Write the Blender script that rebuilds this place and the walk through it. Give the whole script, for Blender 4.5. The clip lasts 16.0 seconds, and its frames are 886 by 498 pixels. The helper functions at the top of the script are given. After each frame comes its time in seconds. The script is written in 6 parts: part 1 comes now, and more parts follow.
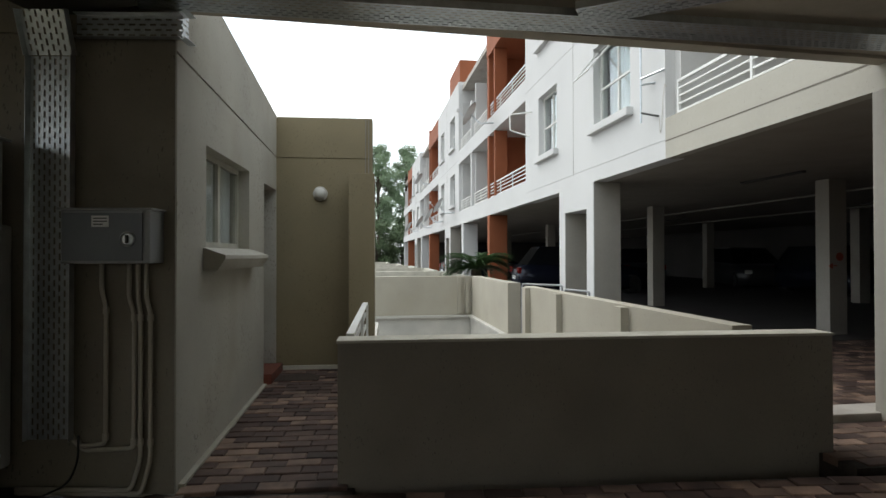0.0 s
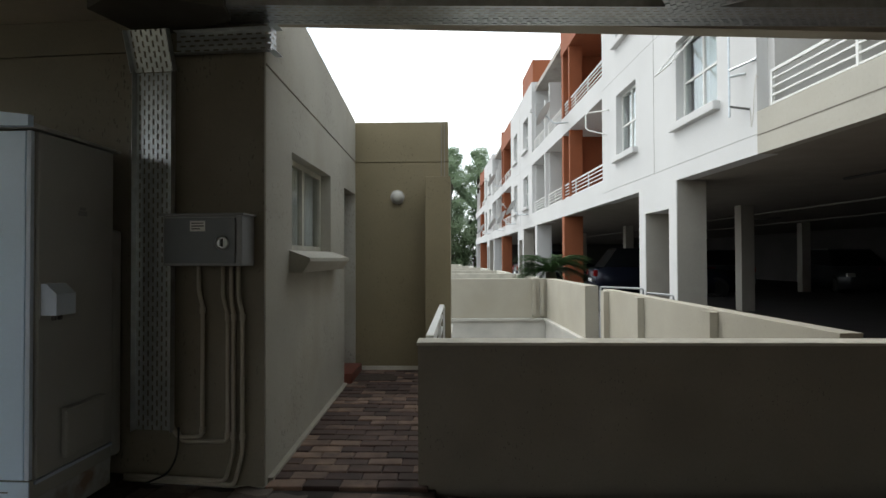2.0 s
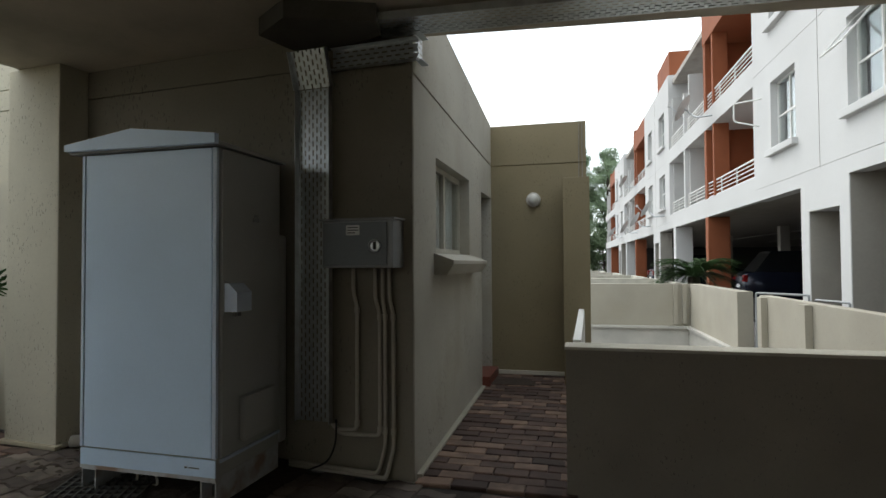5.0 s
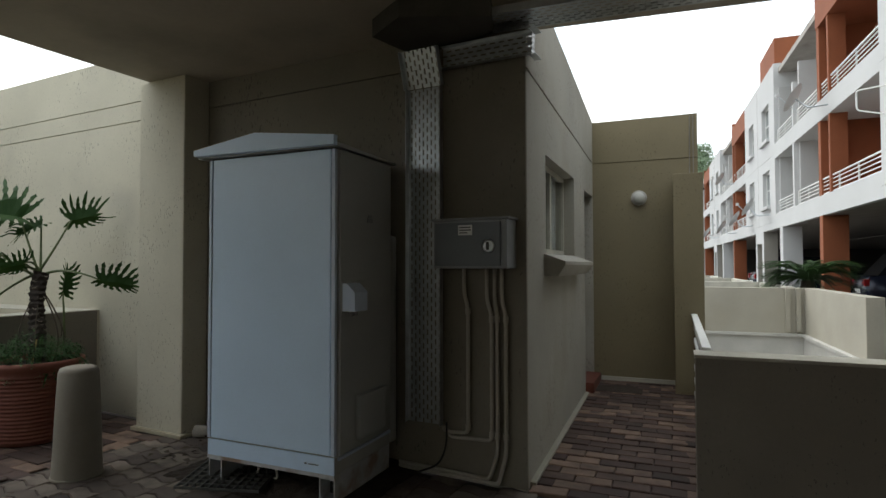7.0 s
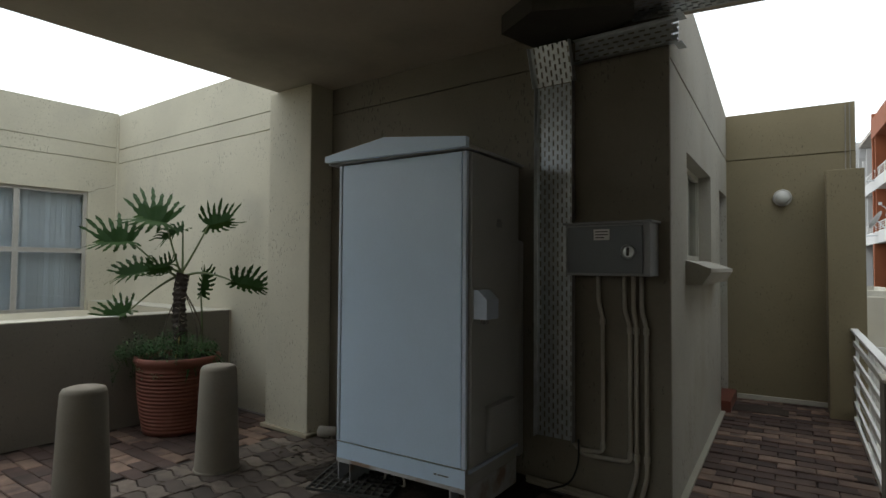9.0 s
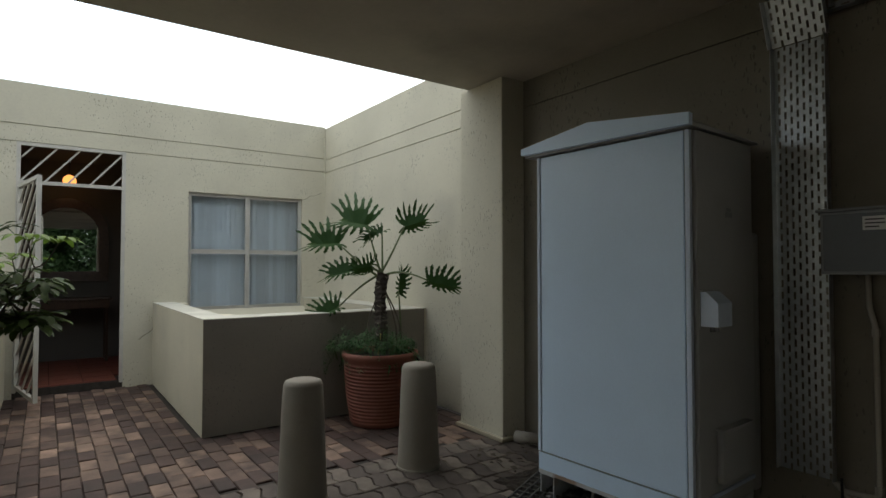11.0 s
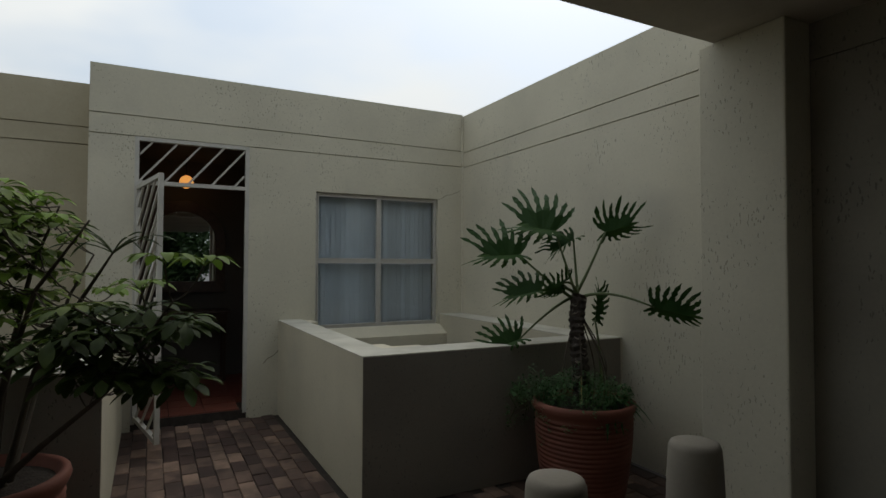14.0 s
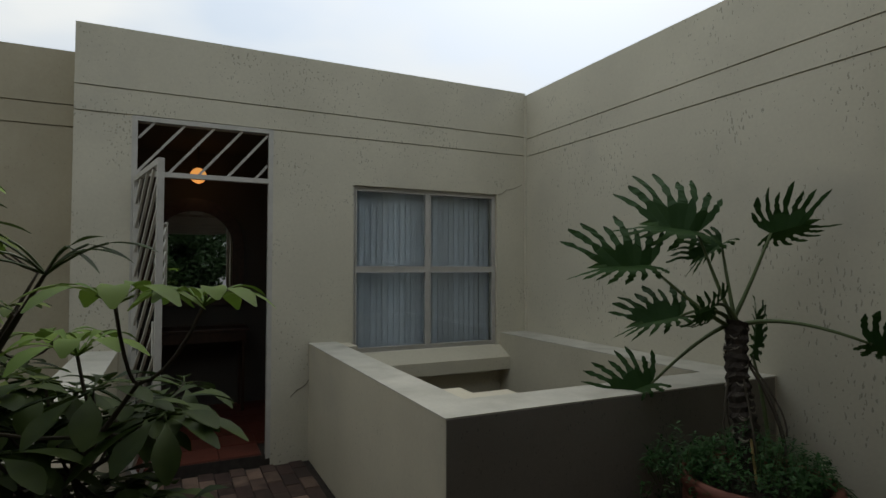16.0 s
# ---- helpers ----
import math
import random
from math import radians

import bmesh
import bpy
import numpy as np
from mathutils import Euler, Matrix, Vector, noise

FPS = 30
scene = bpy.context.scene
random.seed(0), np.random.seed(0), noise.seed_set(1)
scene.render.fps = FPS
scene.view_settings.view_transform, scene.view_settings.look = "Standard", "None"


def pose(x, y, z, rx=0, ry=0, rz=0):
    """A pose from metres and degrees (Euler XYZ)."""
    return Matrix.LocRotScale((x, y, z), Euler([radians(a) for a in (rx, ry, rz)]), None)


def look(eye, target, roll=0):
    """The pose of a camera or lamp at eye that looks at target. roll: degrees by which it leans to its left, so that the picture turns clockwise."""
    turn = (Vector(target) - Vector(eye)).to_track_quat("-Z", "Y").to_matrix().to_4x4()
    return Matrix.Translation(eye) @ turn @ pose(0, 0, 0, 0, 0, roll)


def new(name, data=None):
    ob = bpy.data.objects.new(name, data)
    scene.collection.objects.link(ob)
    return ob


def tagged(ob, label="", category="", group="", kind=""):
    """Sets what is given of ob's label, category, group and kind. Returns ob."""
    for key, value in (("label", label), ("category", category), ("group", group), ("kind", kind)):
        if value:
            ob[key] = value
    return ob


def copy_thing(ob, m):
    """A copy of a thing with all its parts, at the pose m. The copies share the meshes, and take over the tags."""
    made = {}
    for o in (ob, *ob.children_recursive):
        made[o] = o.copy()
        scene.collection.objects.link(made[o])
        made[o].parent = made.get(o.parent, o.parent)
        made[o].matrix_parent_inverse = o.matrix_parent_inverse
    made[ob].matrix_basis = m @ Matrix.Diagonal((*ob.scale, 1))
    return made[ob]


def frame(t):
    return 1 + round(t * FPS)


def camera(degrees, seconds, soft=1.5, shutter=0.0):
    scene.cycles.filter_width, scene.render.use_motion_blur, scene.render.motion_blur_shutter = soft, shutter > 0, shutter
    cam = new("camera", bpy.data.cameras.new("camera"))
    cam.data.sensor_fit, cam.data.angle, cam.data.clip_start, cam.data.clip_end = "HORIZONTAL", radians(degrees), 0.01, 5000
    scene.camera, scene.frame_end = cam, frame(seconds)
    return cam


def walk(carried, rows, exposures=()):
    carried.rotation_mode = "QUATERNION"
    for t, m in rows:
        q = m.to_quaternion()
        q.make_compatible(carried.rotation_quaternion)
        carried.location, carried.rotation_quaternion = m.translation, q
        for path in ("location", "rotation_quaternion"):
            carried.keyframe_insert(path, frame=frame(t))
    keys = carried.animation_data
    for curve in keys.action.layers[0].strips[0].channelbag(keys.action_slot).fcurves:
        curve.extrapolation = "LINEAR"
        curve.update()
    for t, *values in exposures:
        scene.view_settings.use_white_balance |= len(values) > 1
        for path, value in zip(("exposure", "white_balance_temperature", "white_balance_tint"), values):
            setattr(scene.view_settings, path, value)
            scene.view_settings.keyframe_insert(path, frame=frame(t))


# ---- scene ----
cam = camera(76.5, 16.0)
PATH = [
    (0, (0.626, 0.632, 1.332), (0.67, 2.632, 1.354), -0.1),
    (0.5, (0.622, 0.633, 1.339), (0.604, 2.632, 1.361), -0.1),
    (1, (0.613, 0.634, 1.336), (0.531, 2.632, 1.362), -0.1),
    (1.5, (0.603, 0.636, 1.336), (0.454, 2.63, 1.365), -0.2),
    (2, (0.581, 0.651, 1.332), (0.37, 2.64, 1.363), -0.2),
    (2.5, (0.577, 0.648, 1.327), (0.297, 2.628, 1.365), -0.3),
    (3, (0.565, 0.646, 1.328), (0.221, 2.616, 1.367), -0.2),
    (3.5, (0.551, 0.646, 1.322), (0.131, 2.601, 1.364), -0.3),
    (4, (0.532, 0.645, 1.313), (0.034, 2.582, 1.359), -0.4),
    (6.5, (0.304, 0.659, 1.315), (-0.538, 2.472, 1.37), -0.1),
    (7, (0.245, 0.655, 1.311), (-0.658, 2.438, 1.368), -0.1),
    (7.5, (0.176, 0.661, 1.305), (-0.787, 2.413, 1.365), -0.2),
    (8, (0.13, 0.662, 1.314), (-0.92, 2.362, 1.373), -0.2),
    (10.3, (-0.105, 0.726, 1.335), (-1.552, 2.105, 1.398), 0.1),
    (10.5, (-0.099, 0.761, 1.329), (-1.605, 2.076, 1.389), -0.2),
    (11, (-0.232, 0.742, 1.332), (-1.864, 1.898, 1.39), -0.0),
    (11.5, (-0.386, 0.694, 1.339), (-2.084, 1.748, 1.398), -0.1),
    (12, (-0.572, 0.634, 1.333), (-2.296, 1.646, 1.4), 0.0),
    (12.5, (-0.813, 0.635, 1.352), (-2.552, 1.622, 1.415), 0.1),
    (13, (-1.113, 0.643, 1.395), (-2.868, 1.601, 1.455), 0.1),
    (13.5, (-1.399, 0.63, 1.43), (-3.167, 1.561, 1.486), 0.2),
    (14, (-1.691, 0.627, 1.454), (-3.464, 1.55, 1.512), 0.2),
    (14.5, (-1.966, 0.661, 1.477), (-3.744, 1.574, 1.539), 0.1),
    (15, (-2.266, 0.696, 1.494), (-4.05, 1.598, 1.556), 0.1),
    (15.5, (-2.571, 0.717, 1.518), (-4.366, 1.598, 1.581), 0.0),
    (16, (-2.83, 0.746, 1.519), (-4.628, 1.619, 1.583), 0.1),
]
walk(cam, [(t, look(eye, target, roll)) for t, eye, target, roll in PATH],
     exposures=[(0.0, 0.18), (4.0, 0.24), (6.5, 0.20), (8.0, 0.08), (10.5, 0.20), (11.3, 0.04), (12.0, -0.38), (13.0, -0.72), (14.0, -0.94), (16.0, -0.95)])

# ---- world and sun: bright overcast sky ----
world = bpy.data.worlds.new("sky")
scene.world = world
world.use_nodes = True
wn, wl = world.node_tree.nodes, world.node_tree.links
wn.clear()
w_out = wn.new("ShaderNodeOutputWorld")
w_bg = wn.new("ShaderNodeBackground")
w_sky = wn.new("ShaderNodeTexSky")
w_sky.sky_type = "NISHITA"
w_sky.sun_disc = False
w_sky.sun_elevation = radians(52)
w_sky.sun_rotation = radians(-47)
w_sky.dust_density = 2.5
w_tc = wn.new("ShaderNodeTexCoord")
w_map = wn.new("ShaderNodeMapping")
w_map.inputs["Scale"].default_value = (1.0, 1.0, 2.4)
w_noise = wn.new("ShaderNodeTexNoise")
w_noise.inputs["Scale"].default_value = 2.1
w_noise.inputs["Detail"].default_value = 4.0
w_noise.inputs["Roughness"].default_value = 0.45
w_ramp = wn.new("ShaderNodeValToRGB")
w_ramp.color_ramp.elements[0].position, w_ramp.color_ramp.elements[1].position = 0.40, 0.60
w_ramp.color_ramp.elements[0].color, w_ramp.color_ramp.elements[1].color = (0.15, 0.15, 0.15, 1), (1, 1, 1, 1)
w_mix = wn.new("ShaderNodeMix")
w_mix.data_type = "RGBA"
w_mix.inputs["B"].default_value = (15.35, 15.85, 15.8, 1)
# an overcast sky is brighter overhead than at the horizon
w_dot = wn.new("ShaderNodeVectorMath")
w_dot.operation = "DOT_PRODUCT"
w_dot.inputs[1].default_value = (-0.15, 0.12, 0.98)
w_grad = wn.new("ShaderNodeMapRange")
w_grad.inputs["From Min"].default_value, w_grad.inputs["From Max"].default_value = 0.0, 1.0
w_grad.inputs["To Min"].default_value, w_grad.inputs["To Max"].default_value = 0.70, 1.50
w_scale = wn.new("ShaderNodeMix")
w_scale.data_type, w_scale.blend_type = "RGBA", "MULTIPLY"
w_scale.inputs["Factor"].default_value = 1.0
wl.new(w_tc.outputs["Generated"], w_dot.inputs[0])
wl.new(w_dot.outputs["Value"], w_grad.inputs["Value"])
wl.new(w_grad.outputs["Result"], w_scale.inputs["B"])
wl.new(w_tc.outputs["Generated"], w_map.inputs["Vector"])
wl.new(w_map.outputs["Vector"], w_noise.inputs["Vector"])
wl.new(w_noise.outputs["Fac"], w_ramp.inputs["Fac"])
wl.new(w_ramp.outputs["Color"], w_mix.inputs["Factor"])
w_veil = wn.new("ShaderNodeMix")
w_veil.data_type, w_veil.blend_type = "RGBA", "ADD"
w_veil.inputs["Factor"].default_value = 1.0
w_veil.inputs["B"].default_value = (7.3, 8.35, 8.9, 1)
wl.new(w_sky.outputs["Color"], w_veil.inputs["A"])
wl.new(w_veil.outputs["Result"], w_mix.inputs["A"])
wl.new(w_mix.outputs["Result"], w_scale.inputs["A"])
wl.new(w_scale.outputs["Result"], w_bg.inputs["Color"])
w_bg.inputs["Strength"].default_value = 0.10
wl.new(w_bg.outputs["Background"], w_out.inputs["Surface"])

sun = new("sun", bpy.data.lights.new("sun", "SUN"))
sun.data.energy, sun.data.angle, sun.data.color = 0.7, radians(30), (1.0, 0.98, 0.93)
sun.matrix_world = look((0, 0, 30), (17, -16, 0))


# ---- materials ----
def nodes_of(name):
    m = bpy.data.materials.new(name)
    m.use_nodes = True
    t = m.node_tree
    return m, t.nodes, t.links, t.nodes["Principled BSDF"]


def surface(name, base, rough=0.8, metal=0.0, vary=0.12, scale=3.0, grain=60.0, bump=0.15, depth=0.004, stain=None, stain_at=(0.55, 0.75),
            pits=0.0, stretch=(1, 1, 1), random_value=0.0, island=False, spec=0.4, alt=None, pit_size=(58, 58, 21)):
    """Paint, plaster, metal or wood: a base colour with blotches and grain, optional stains and pits."""
    m, n, l, p = nodes_of(name)
    tc = n.new("ShaderNodeTexCoord")
    mp = n.new("ShaderNodeMapping")
    mp.inputs["Scale"].default_value = stretch
    l.new(tc.outputs["Object"], mp.inputs["Vector"])
    if random_value and not island:
        shift = n.new("ShaderNodeMath")
        shift.operation = "MULTIPLY"
        shift.inputs[1].default_value = 40.0
        l.new(n.new("ShaderNodeObjectInfo").outputs["Random"], shift.inputs[0])
        l.new(shift.outputs["Value"], mp.inputs["Location"])
    big = n.new("ShaderNodeTexNoise")
    big.inputs["Scale"].default_value, big.inputs["Detail"].default_value = scale, 5.0
    fine = n.new("ShaderNodeTexNoise")
    fine.inputs["Scale"].default_value, fine.inputs["Detail"].default_value = grain, 3.0
    l.new(mp.outputs["Vector"], big.inputs["Vector"])
    l.new(mp.outputs["Vector"], fine.inputs["Vector"])
    add = n.new("ShaderNodeMath")
    add.operation = "MULTIPLY_ADD"
    add.inputs[1].default_value = 0.35
    l.new(fine.outputs["Fac"], add.inputs[0])
    l.new(big.outputs["Fac"], add.inputs[2])
    ramp = n.new("ShaderNodeMapRange")
    ramp.inputs["From Min"].default_value, ramp.inputs["From Max"].default_value = 0.4, 0.95
    ramp.inputs["To Min"].default_value, ramp.inputs["To Max"].default_value = 1 - vary, 1 + vary
    l.new(add.outputs["Value"], ramp.inputs["Value"])
    value = ramp.outputs["Result"]
    if random_value:
        src = n.new("ShaderNodeNewGeometry").outputs["Random Per Island"] if island else n.new("ShaderNodeObjectInfo").outputs["Random"]
        r = n.new("ShaderNodeMapRange")
        r.inputs["To Min"].default_value, r.inputs["To Max"].default_value = 1 - random_value, 1 + random_value
        l.new(src, r.inputs["Value"])
        mu = n.new("ShaderNodeMath")
        mu.operation = "MULTIPLY"
        l.new(value, mu.inputs[0])
        l.new(r.outputs["Result"], mu.inputs[1])
        value = mu.outputs["Value"]
    col = n.new("ShaderNodeMix")
    col.data_type, col.blend_type = "RGBA", "MULTIPLY"
    col.inputs["Factor"].default_value = 1.0
    col.inputs["A"].default_value = (*base, 1)
    l.new(value, col.inputs["B"])
    if alt:
        pick = n.new("ShaderNodeMix")
        pick.data_type = "RGBA"
        pick.inputs["A"].default_value, pick.inputs["B"].default_value = (*base, 1), (*alt, 1)
        sharp = n.new("ShaderNodeMapRange")
        sharp.inputs["From Min"].default_value, sharp.inputs["From Max"].default_value = 0.35, 0.95
        wn_src = n.new("ShaderNodeNewGeometry").outputs["Random Per Island"] if island else n.new("ShaderNodeObjectInfo").outputs["Random"]
        frac = n.new("ShaderNodeMath")
        frac.operation = "FRACT"
        times = n.new("ShaderNodeMath")
        times.operation = "MULTIPLY"
        times.inputs[1].default_value = 7.31
        l.new(wn_src, times.inputs[0])
        l.new(times.outputs["Value"], frac.inputs[0])
        l.new(frac.outputs["Value"], sharp.inputs["Value"])
        l.new(sharp.outputs["Result"], pick.inputs["Factor"])
        l.new(pick.outputs["Result"], col.inputs["A"])
    out = col.outputs["Result"]
    if stain:
        sn = n.new("ShaderNodeTexNoise")
        sn.inputs["Scale"].default_value, sn.inputs["Detail"].default_value = scale * 0.6 + 0.4, 6.0
        l.new(mp.outputs["Vector"] if random_value else tc.outputs["Object"], sn.inputs["Vector"])
        sr = n.new("ShaderNodeMapRange")
        sr.inputs["From Min"].default_value, sr.inputs["From Max"].default_value = stain_at
        sr.inputs["To Max"].default_value = 0.75
        l.new(sn.outputs["Fac"], sr.inputs["Value"])
        smx = n.new("ShaderNodeMix")
        smx.data_type = "RGBA"
        smx.inputs["B"].default_value = (*stain, 1)
        l.new(sr.outputs["Result"], smx.inputs["Factor"])
        l.new(out, smx.inputs["A"])
        out = smx.outputs["Result"]
    height = add.outputs["Value"]
    if pits:
        pm = n.new("ShaderNodeMapping")
        pm.inputs["Scale"].default_value = pit_size
        warp = n.new("ShaderNodeTexNoise")
        warp.inputs["Scale"].default_value = 38.0
        l.new(tc.outputs["Object"], warp.inputs["Vector"])
        push = n.new("ShaderNodeVectorMath")
        push.operation = "MULTIPLY_ADD"
        push.inputs[1].default_value = (0.025, 0.025, 0.06)
        l.new(warp.outputs["Color"], push.inputs[0])
        l.new(tc.outputs["Object"], push.inputs[2])
        l.new(push.outputs["Vector"], pm.inputs["Vector"])
        vo = n.new("ShaderNodeTexVoronoi")
        vo.inputs["Scale"].default_value = 1.0
        l.new(pm.outputs["Vector"], vo.inputs["Vector"])
        patch = n.new("ShaderNodeTexNoise")
        patch.inputs["Scale"].default_value = 2.2
        l.new(tc.outputs["Object"], patch.inputs["Vector"])
        lim = n.new("ShaderNodeMapRange")
        lim.inputs["From Min"].default_value, lim.inputs["From Max"].default_value = 0.40, 0.70
        lim.inputs["To Min"].default_value, lim.inputs["To Max"].default_value = 0.07, 0.07 + 0.22 * pits
        l.new(patch.outputs["Fac"], lim.inputs["Value"])
        lt = n.new("ShaderNodeMath")
        lt.operation = "LESS_THAN"
        l.new(vo.outputs["Distance"], lt.inputs[0])
        l.new(lim.outputs["Result"], lt.inputs[1])
        pmx = n.new("ShaderNodeMix")
        pmx.data_type = "RGBA"
        pmx.inputs["B"].default_value = tuple(c * 0.62 for c in base) + (1,)
        l.new(lt.outputs["Value"], pmx.inputs["Factor"])
        l.new(out, pmx.inputs["A"])
        out = pmx.outputs["Result"]
        sub = n.new("ShaderNodeMath")
        sub.operation = "MULTIPLY_ADD"
        sub.inputs[1].default_value = -1.5
        l.new(lt.outputs["Value"], sub.inputs[0])
        l.new(height, sub.inputs[2])
        height = sub.outputs["Value"]
    l.new(out, p.inputs["Base Color"])
    p.inputs["Roughness"].default_value = rough
    p.inputs["Metallic"].default_value = metal
    p.inputs["Specular IOR Level"].default_value = spec
    if bump:
        b = n.new("ShaderNodeBump")
        b.inputs["Strength"].default_value, b.inputs["Distance"].default_value = bump, depth
        l.new(height, b.inputs["Height"])
        l.new(b.outputs["Normal"], p.inputs["Normal"])
    return m


def glow(name, colour, strength):
    m, n, l, p = nodes_of(name)
    p.inputs["Base Color"].default_value = (*colour, 1)
    p.inputs["Emission Color"].default_value = (*colour, 1)
    p.inputs["Emission Strength"].default_value = strength
    return m


def clear_glass(name, tint=(0.9, 0.95, 0.95), rough=0.02):
    m, n, l, p = nodes_of(name)
    p.inputs["Base Color"].default_value = (*tint, 1)
    p.inputs["Roughness"].default_value = rough
    p.inputs["Transmission Weight"].default_value = 1.0
    p.inputs["IOR"].default_value = 1.45
    return m


def leaf_material(name, base, tip, rough=0.4, spec=0.25):
    m, n, l, p = nodes_of(name)
    geo = n.new("ShaderNodeNewGeometry")
    tc = n.new("ShaderNodeTexCoord")
    no = n.new("ShaderNodeTexNoise")
    no.inputs["Scale"].default_value = 14.0
    l.new(tc.outputs["Object"], no.inputs["Vector"])
    ad = n.new("ShaderNodeMath")
    ad.operation = "MULTIPLY"
    l.new(geo.outputs["Random Per Island"], ad.inputs[0])
    l.new(no.outputs["Fac"], ad.inputs[1])
    mx = n.new("ShaderNodeMix")
    mx.data_type = "RGBA"
    mx.inputs["A"].default_value, mx.inputs["B"].default_value = (*base, 1), (*tip, 1)
    l.new(ad.outputs["Value"], mx.inputs["Factor"])
    l.new(mx.outputs["Result"], p.inputs["Base Color"])
    p.inputs["Roughness"].default_value = rough
    p.inputs["Specular IOR Level"].default_value = spec
    tr = n.new("ShaderNodeBsdfTranslucent")
    l.new(mx.outputs["Result"], tr.inputs["Color"])
    ms = n.new("ShaderNodeMixShader")
    ms.inputs["Fac"].default_value = 0.22
    out = n["Material Output"]
    l.new(p.outputs["BSDF"], ms.inputs[1])
    l.new(tr.outputs["BSDF"], ms.inputs[2])
    l.new(ms.outputs["Shader"], out.inputs["Surface"])
    return m


PLASTER = surface("beige_plaster", (0.525, 0.49, 0.385), 0.9, vary=0.10, scale=1.6, grain=45, bump=0.45, stain=(0.40, 0.375, 0.31), stain_at=(0.58, 0.85), pits=1.0, pit_size=(44, 44, 32))
PLASTER_DRIP = surface("beige_plaster_dragged", (0.525, 0.49, 0.385), 0.9, vary=0.10, scale=1.6, grain=45, bump=0.45, stain=(0.40, 0.375, 0.31), stain_at=(0.58, 0.85), pits=1.0, pit_size=(54, 54, 15))
PLASTER_PLAIN = surface("beige_plaster_smooth", (0.51, 0.468, 0.355), 0.88, vary=0.10, scale=1.8, grain=40, bump=0.25, stain=(0.38, 0.35, 0.29), stain_at=(0.56, 0.85), pits=0.35)
# end wall and fin: beige plaster darkened and warmed for shade and paver bounce
OLIVE = surface("shaded_olive_plaster", (0.205, 0.170, 0.102), 0.88, vary=0.10, scale=1.7, grain=42, bump=0.3, stain=(0.20, 0.17, 0.11), stain_at=(0.50, 0.80), pits=0.7)
COPING = surface("light_coping", (0.47, 0.45, 0.38), 0.85, vary=0.14, scale=5, grain=70, bump=0.3, stain=(0.32, 0.30, 0.24), stain_at=(0.48, 0.75))
SOFFIT = surface("painted_concrete_soffit", (0.50, 0.45, 0.365), 0.9, vary=0.10, scale=1.2, grain=25, bump=0.3, stain=(0.26, 0.23, 0.185), stain_at=(0.5, 0.8))
FACADE = surface("white_facade_paint", (0.56, 0.56, 0.55), 0.85, vary=0.05, scale=0.9, grain=30, bump=0.15, stain=(0.62, 0.61, 0.58), stain_at=(0.62, 0.95))
RUST = surface("rust_orange_paint", (0.26, 0.080, 0.032), 0.8, vary=0.12, scale=1.5, grain=30, bump=0.2)
YARDFLOOR = surface("pale_yard_paving", (0.44, 0.425, 0.385), 0.85, vary=0.15, scale=2, bump=0.2)
# beige plaster made darker to carry the shade of the passage
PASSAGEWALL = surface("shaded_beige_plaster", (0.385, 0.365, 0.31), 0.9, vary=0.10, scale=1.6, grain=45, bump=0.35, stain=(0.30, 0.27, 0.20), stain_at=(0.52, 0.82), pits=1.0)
SETBACK = surface("olive_beige_plaster", (0.40, 0.355, 0.255), 0.9, vary=0.12, scale=1.2, grain=45, bump=0.3, stain=(0.30, 0.26, 0.175), stain_at=(0.5, 0.8), pits=0.4)
CREAM = surface("cream_weathered_paint", (0.40, 0.38, 0.325), 0.85, vary=0.08, scale=1.0, grain=30, bump=0.2, stain=(0.34, 0.315, 0.26), stain_at=(0.54, 0.82), pits=0.15)
REVEAL = surface("beige_grey_column_paint", (0.34, 0.32, 0.28), 0.85, vary=0.10, scale=1.2, grain=30, bump=0.15, stain=(0.24, 0.22, 0.19), stain_at=(0.55, 0.85))
RECESS = surface("grey_recess_paint", (0.52, 0.515, 0.50), 0.85, vary=0.08, scale=1.2, grain=30, bump=0.15)
GROOVE = surface("groove_dirt", (0.16, 0.145, 0.12), 0.95, vary=0.25, scale=6, grain=60, bump=0.2)
# one enamel in two tones: front carries the sky's blue light, sides the shade
CABINET = surface("skylit_grey_enamel", (0.64, 0.80, 0.98), 0.33, vary=0.05, scale=2.0, grain=90, bump=0.05, stain=(0.38, 0.42, 0.46), stain_at=(0.6, 0.95), spec=0.5)
CABSIDE = surface("shaded_grey_enamel", (0.42, 0.43, 0.425), 0.4, vary=0.06, scale=2.0, grain=90, bump=0.05, stain=(0.30, 0.28, 0.25), stain_at=(0.58, 0.9))
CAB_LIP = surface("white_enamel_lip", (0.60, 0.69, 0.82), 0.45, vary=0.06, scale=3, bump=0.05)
RUSTY = surface("rusty_edge_enamel", (0.48, 0.50, 0.52), 0.6, vary=0.2, scale=8, bump=0.2, stain=(0.24, 0.12, 0.05), stain_at=(0.50, 0.66))
BOXGREY = surface("grey_steel_enamel", (0.15, 0.165, 0.18), 0.45, vary=0.06, scale=4, bump=0.05)
BOXSIDE = surface("light_grey_steel_enamel", (0.28, 0.29, 0.295), 0.45, vary=0.06, scale=4, bump=0.05)
CHROME = surface("worn_chrome", (0.16, 0.16, 0.16), 0.3, metal=1.0, vary=0.1, bump=0.0)
GALV = surface("galvanised_steel", (0.52, 0.55, 0.57), 0.36, metal=1.0, vary=0.18, scale=14, grain=90, bump=0.05)
DARKSTEEL = surface("dark_painted_steel", (0.06, 0.06, 0.055), 0.6, vary=0.2, bump=0.1)
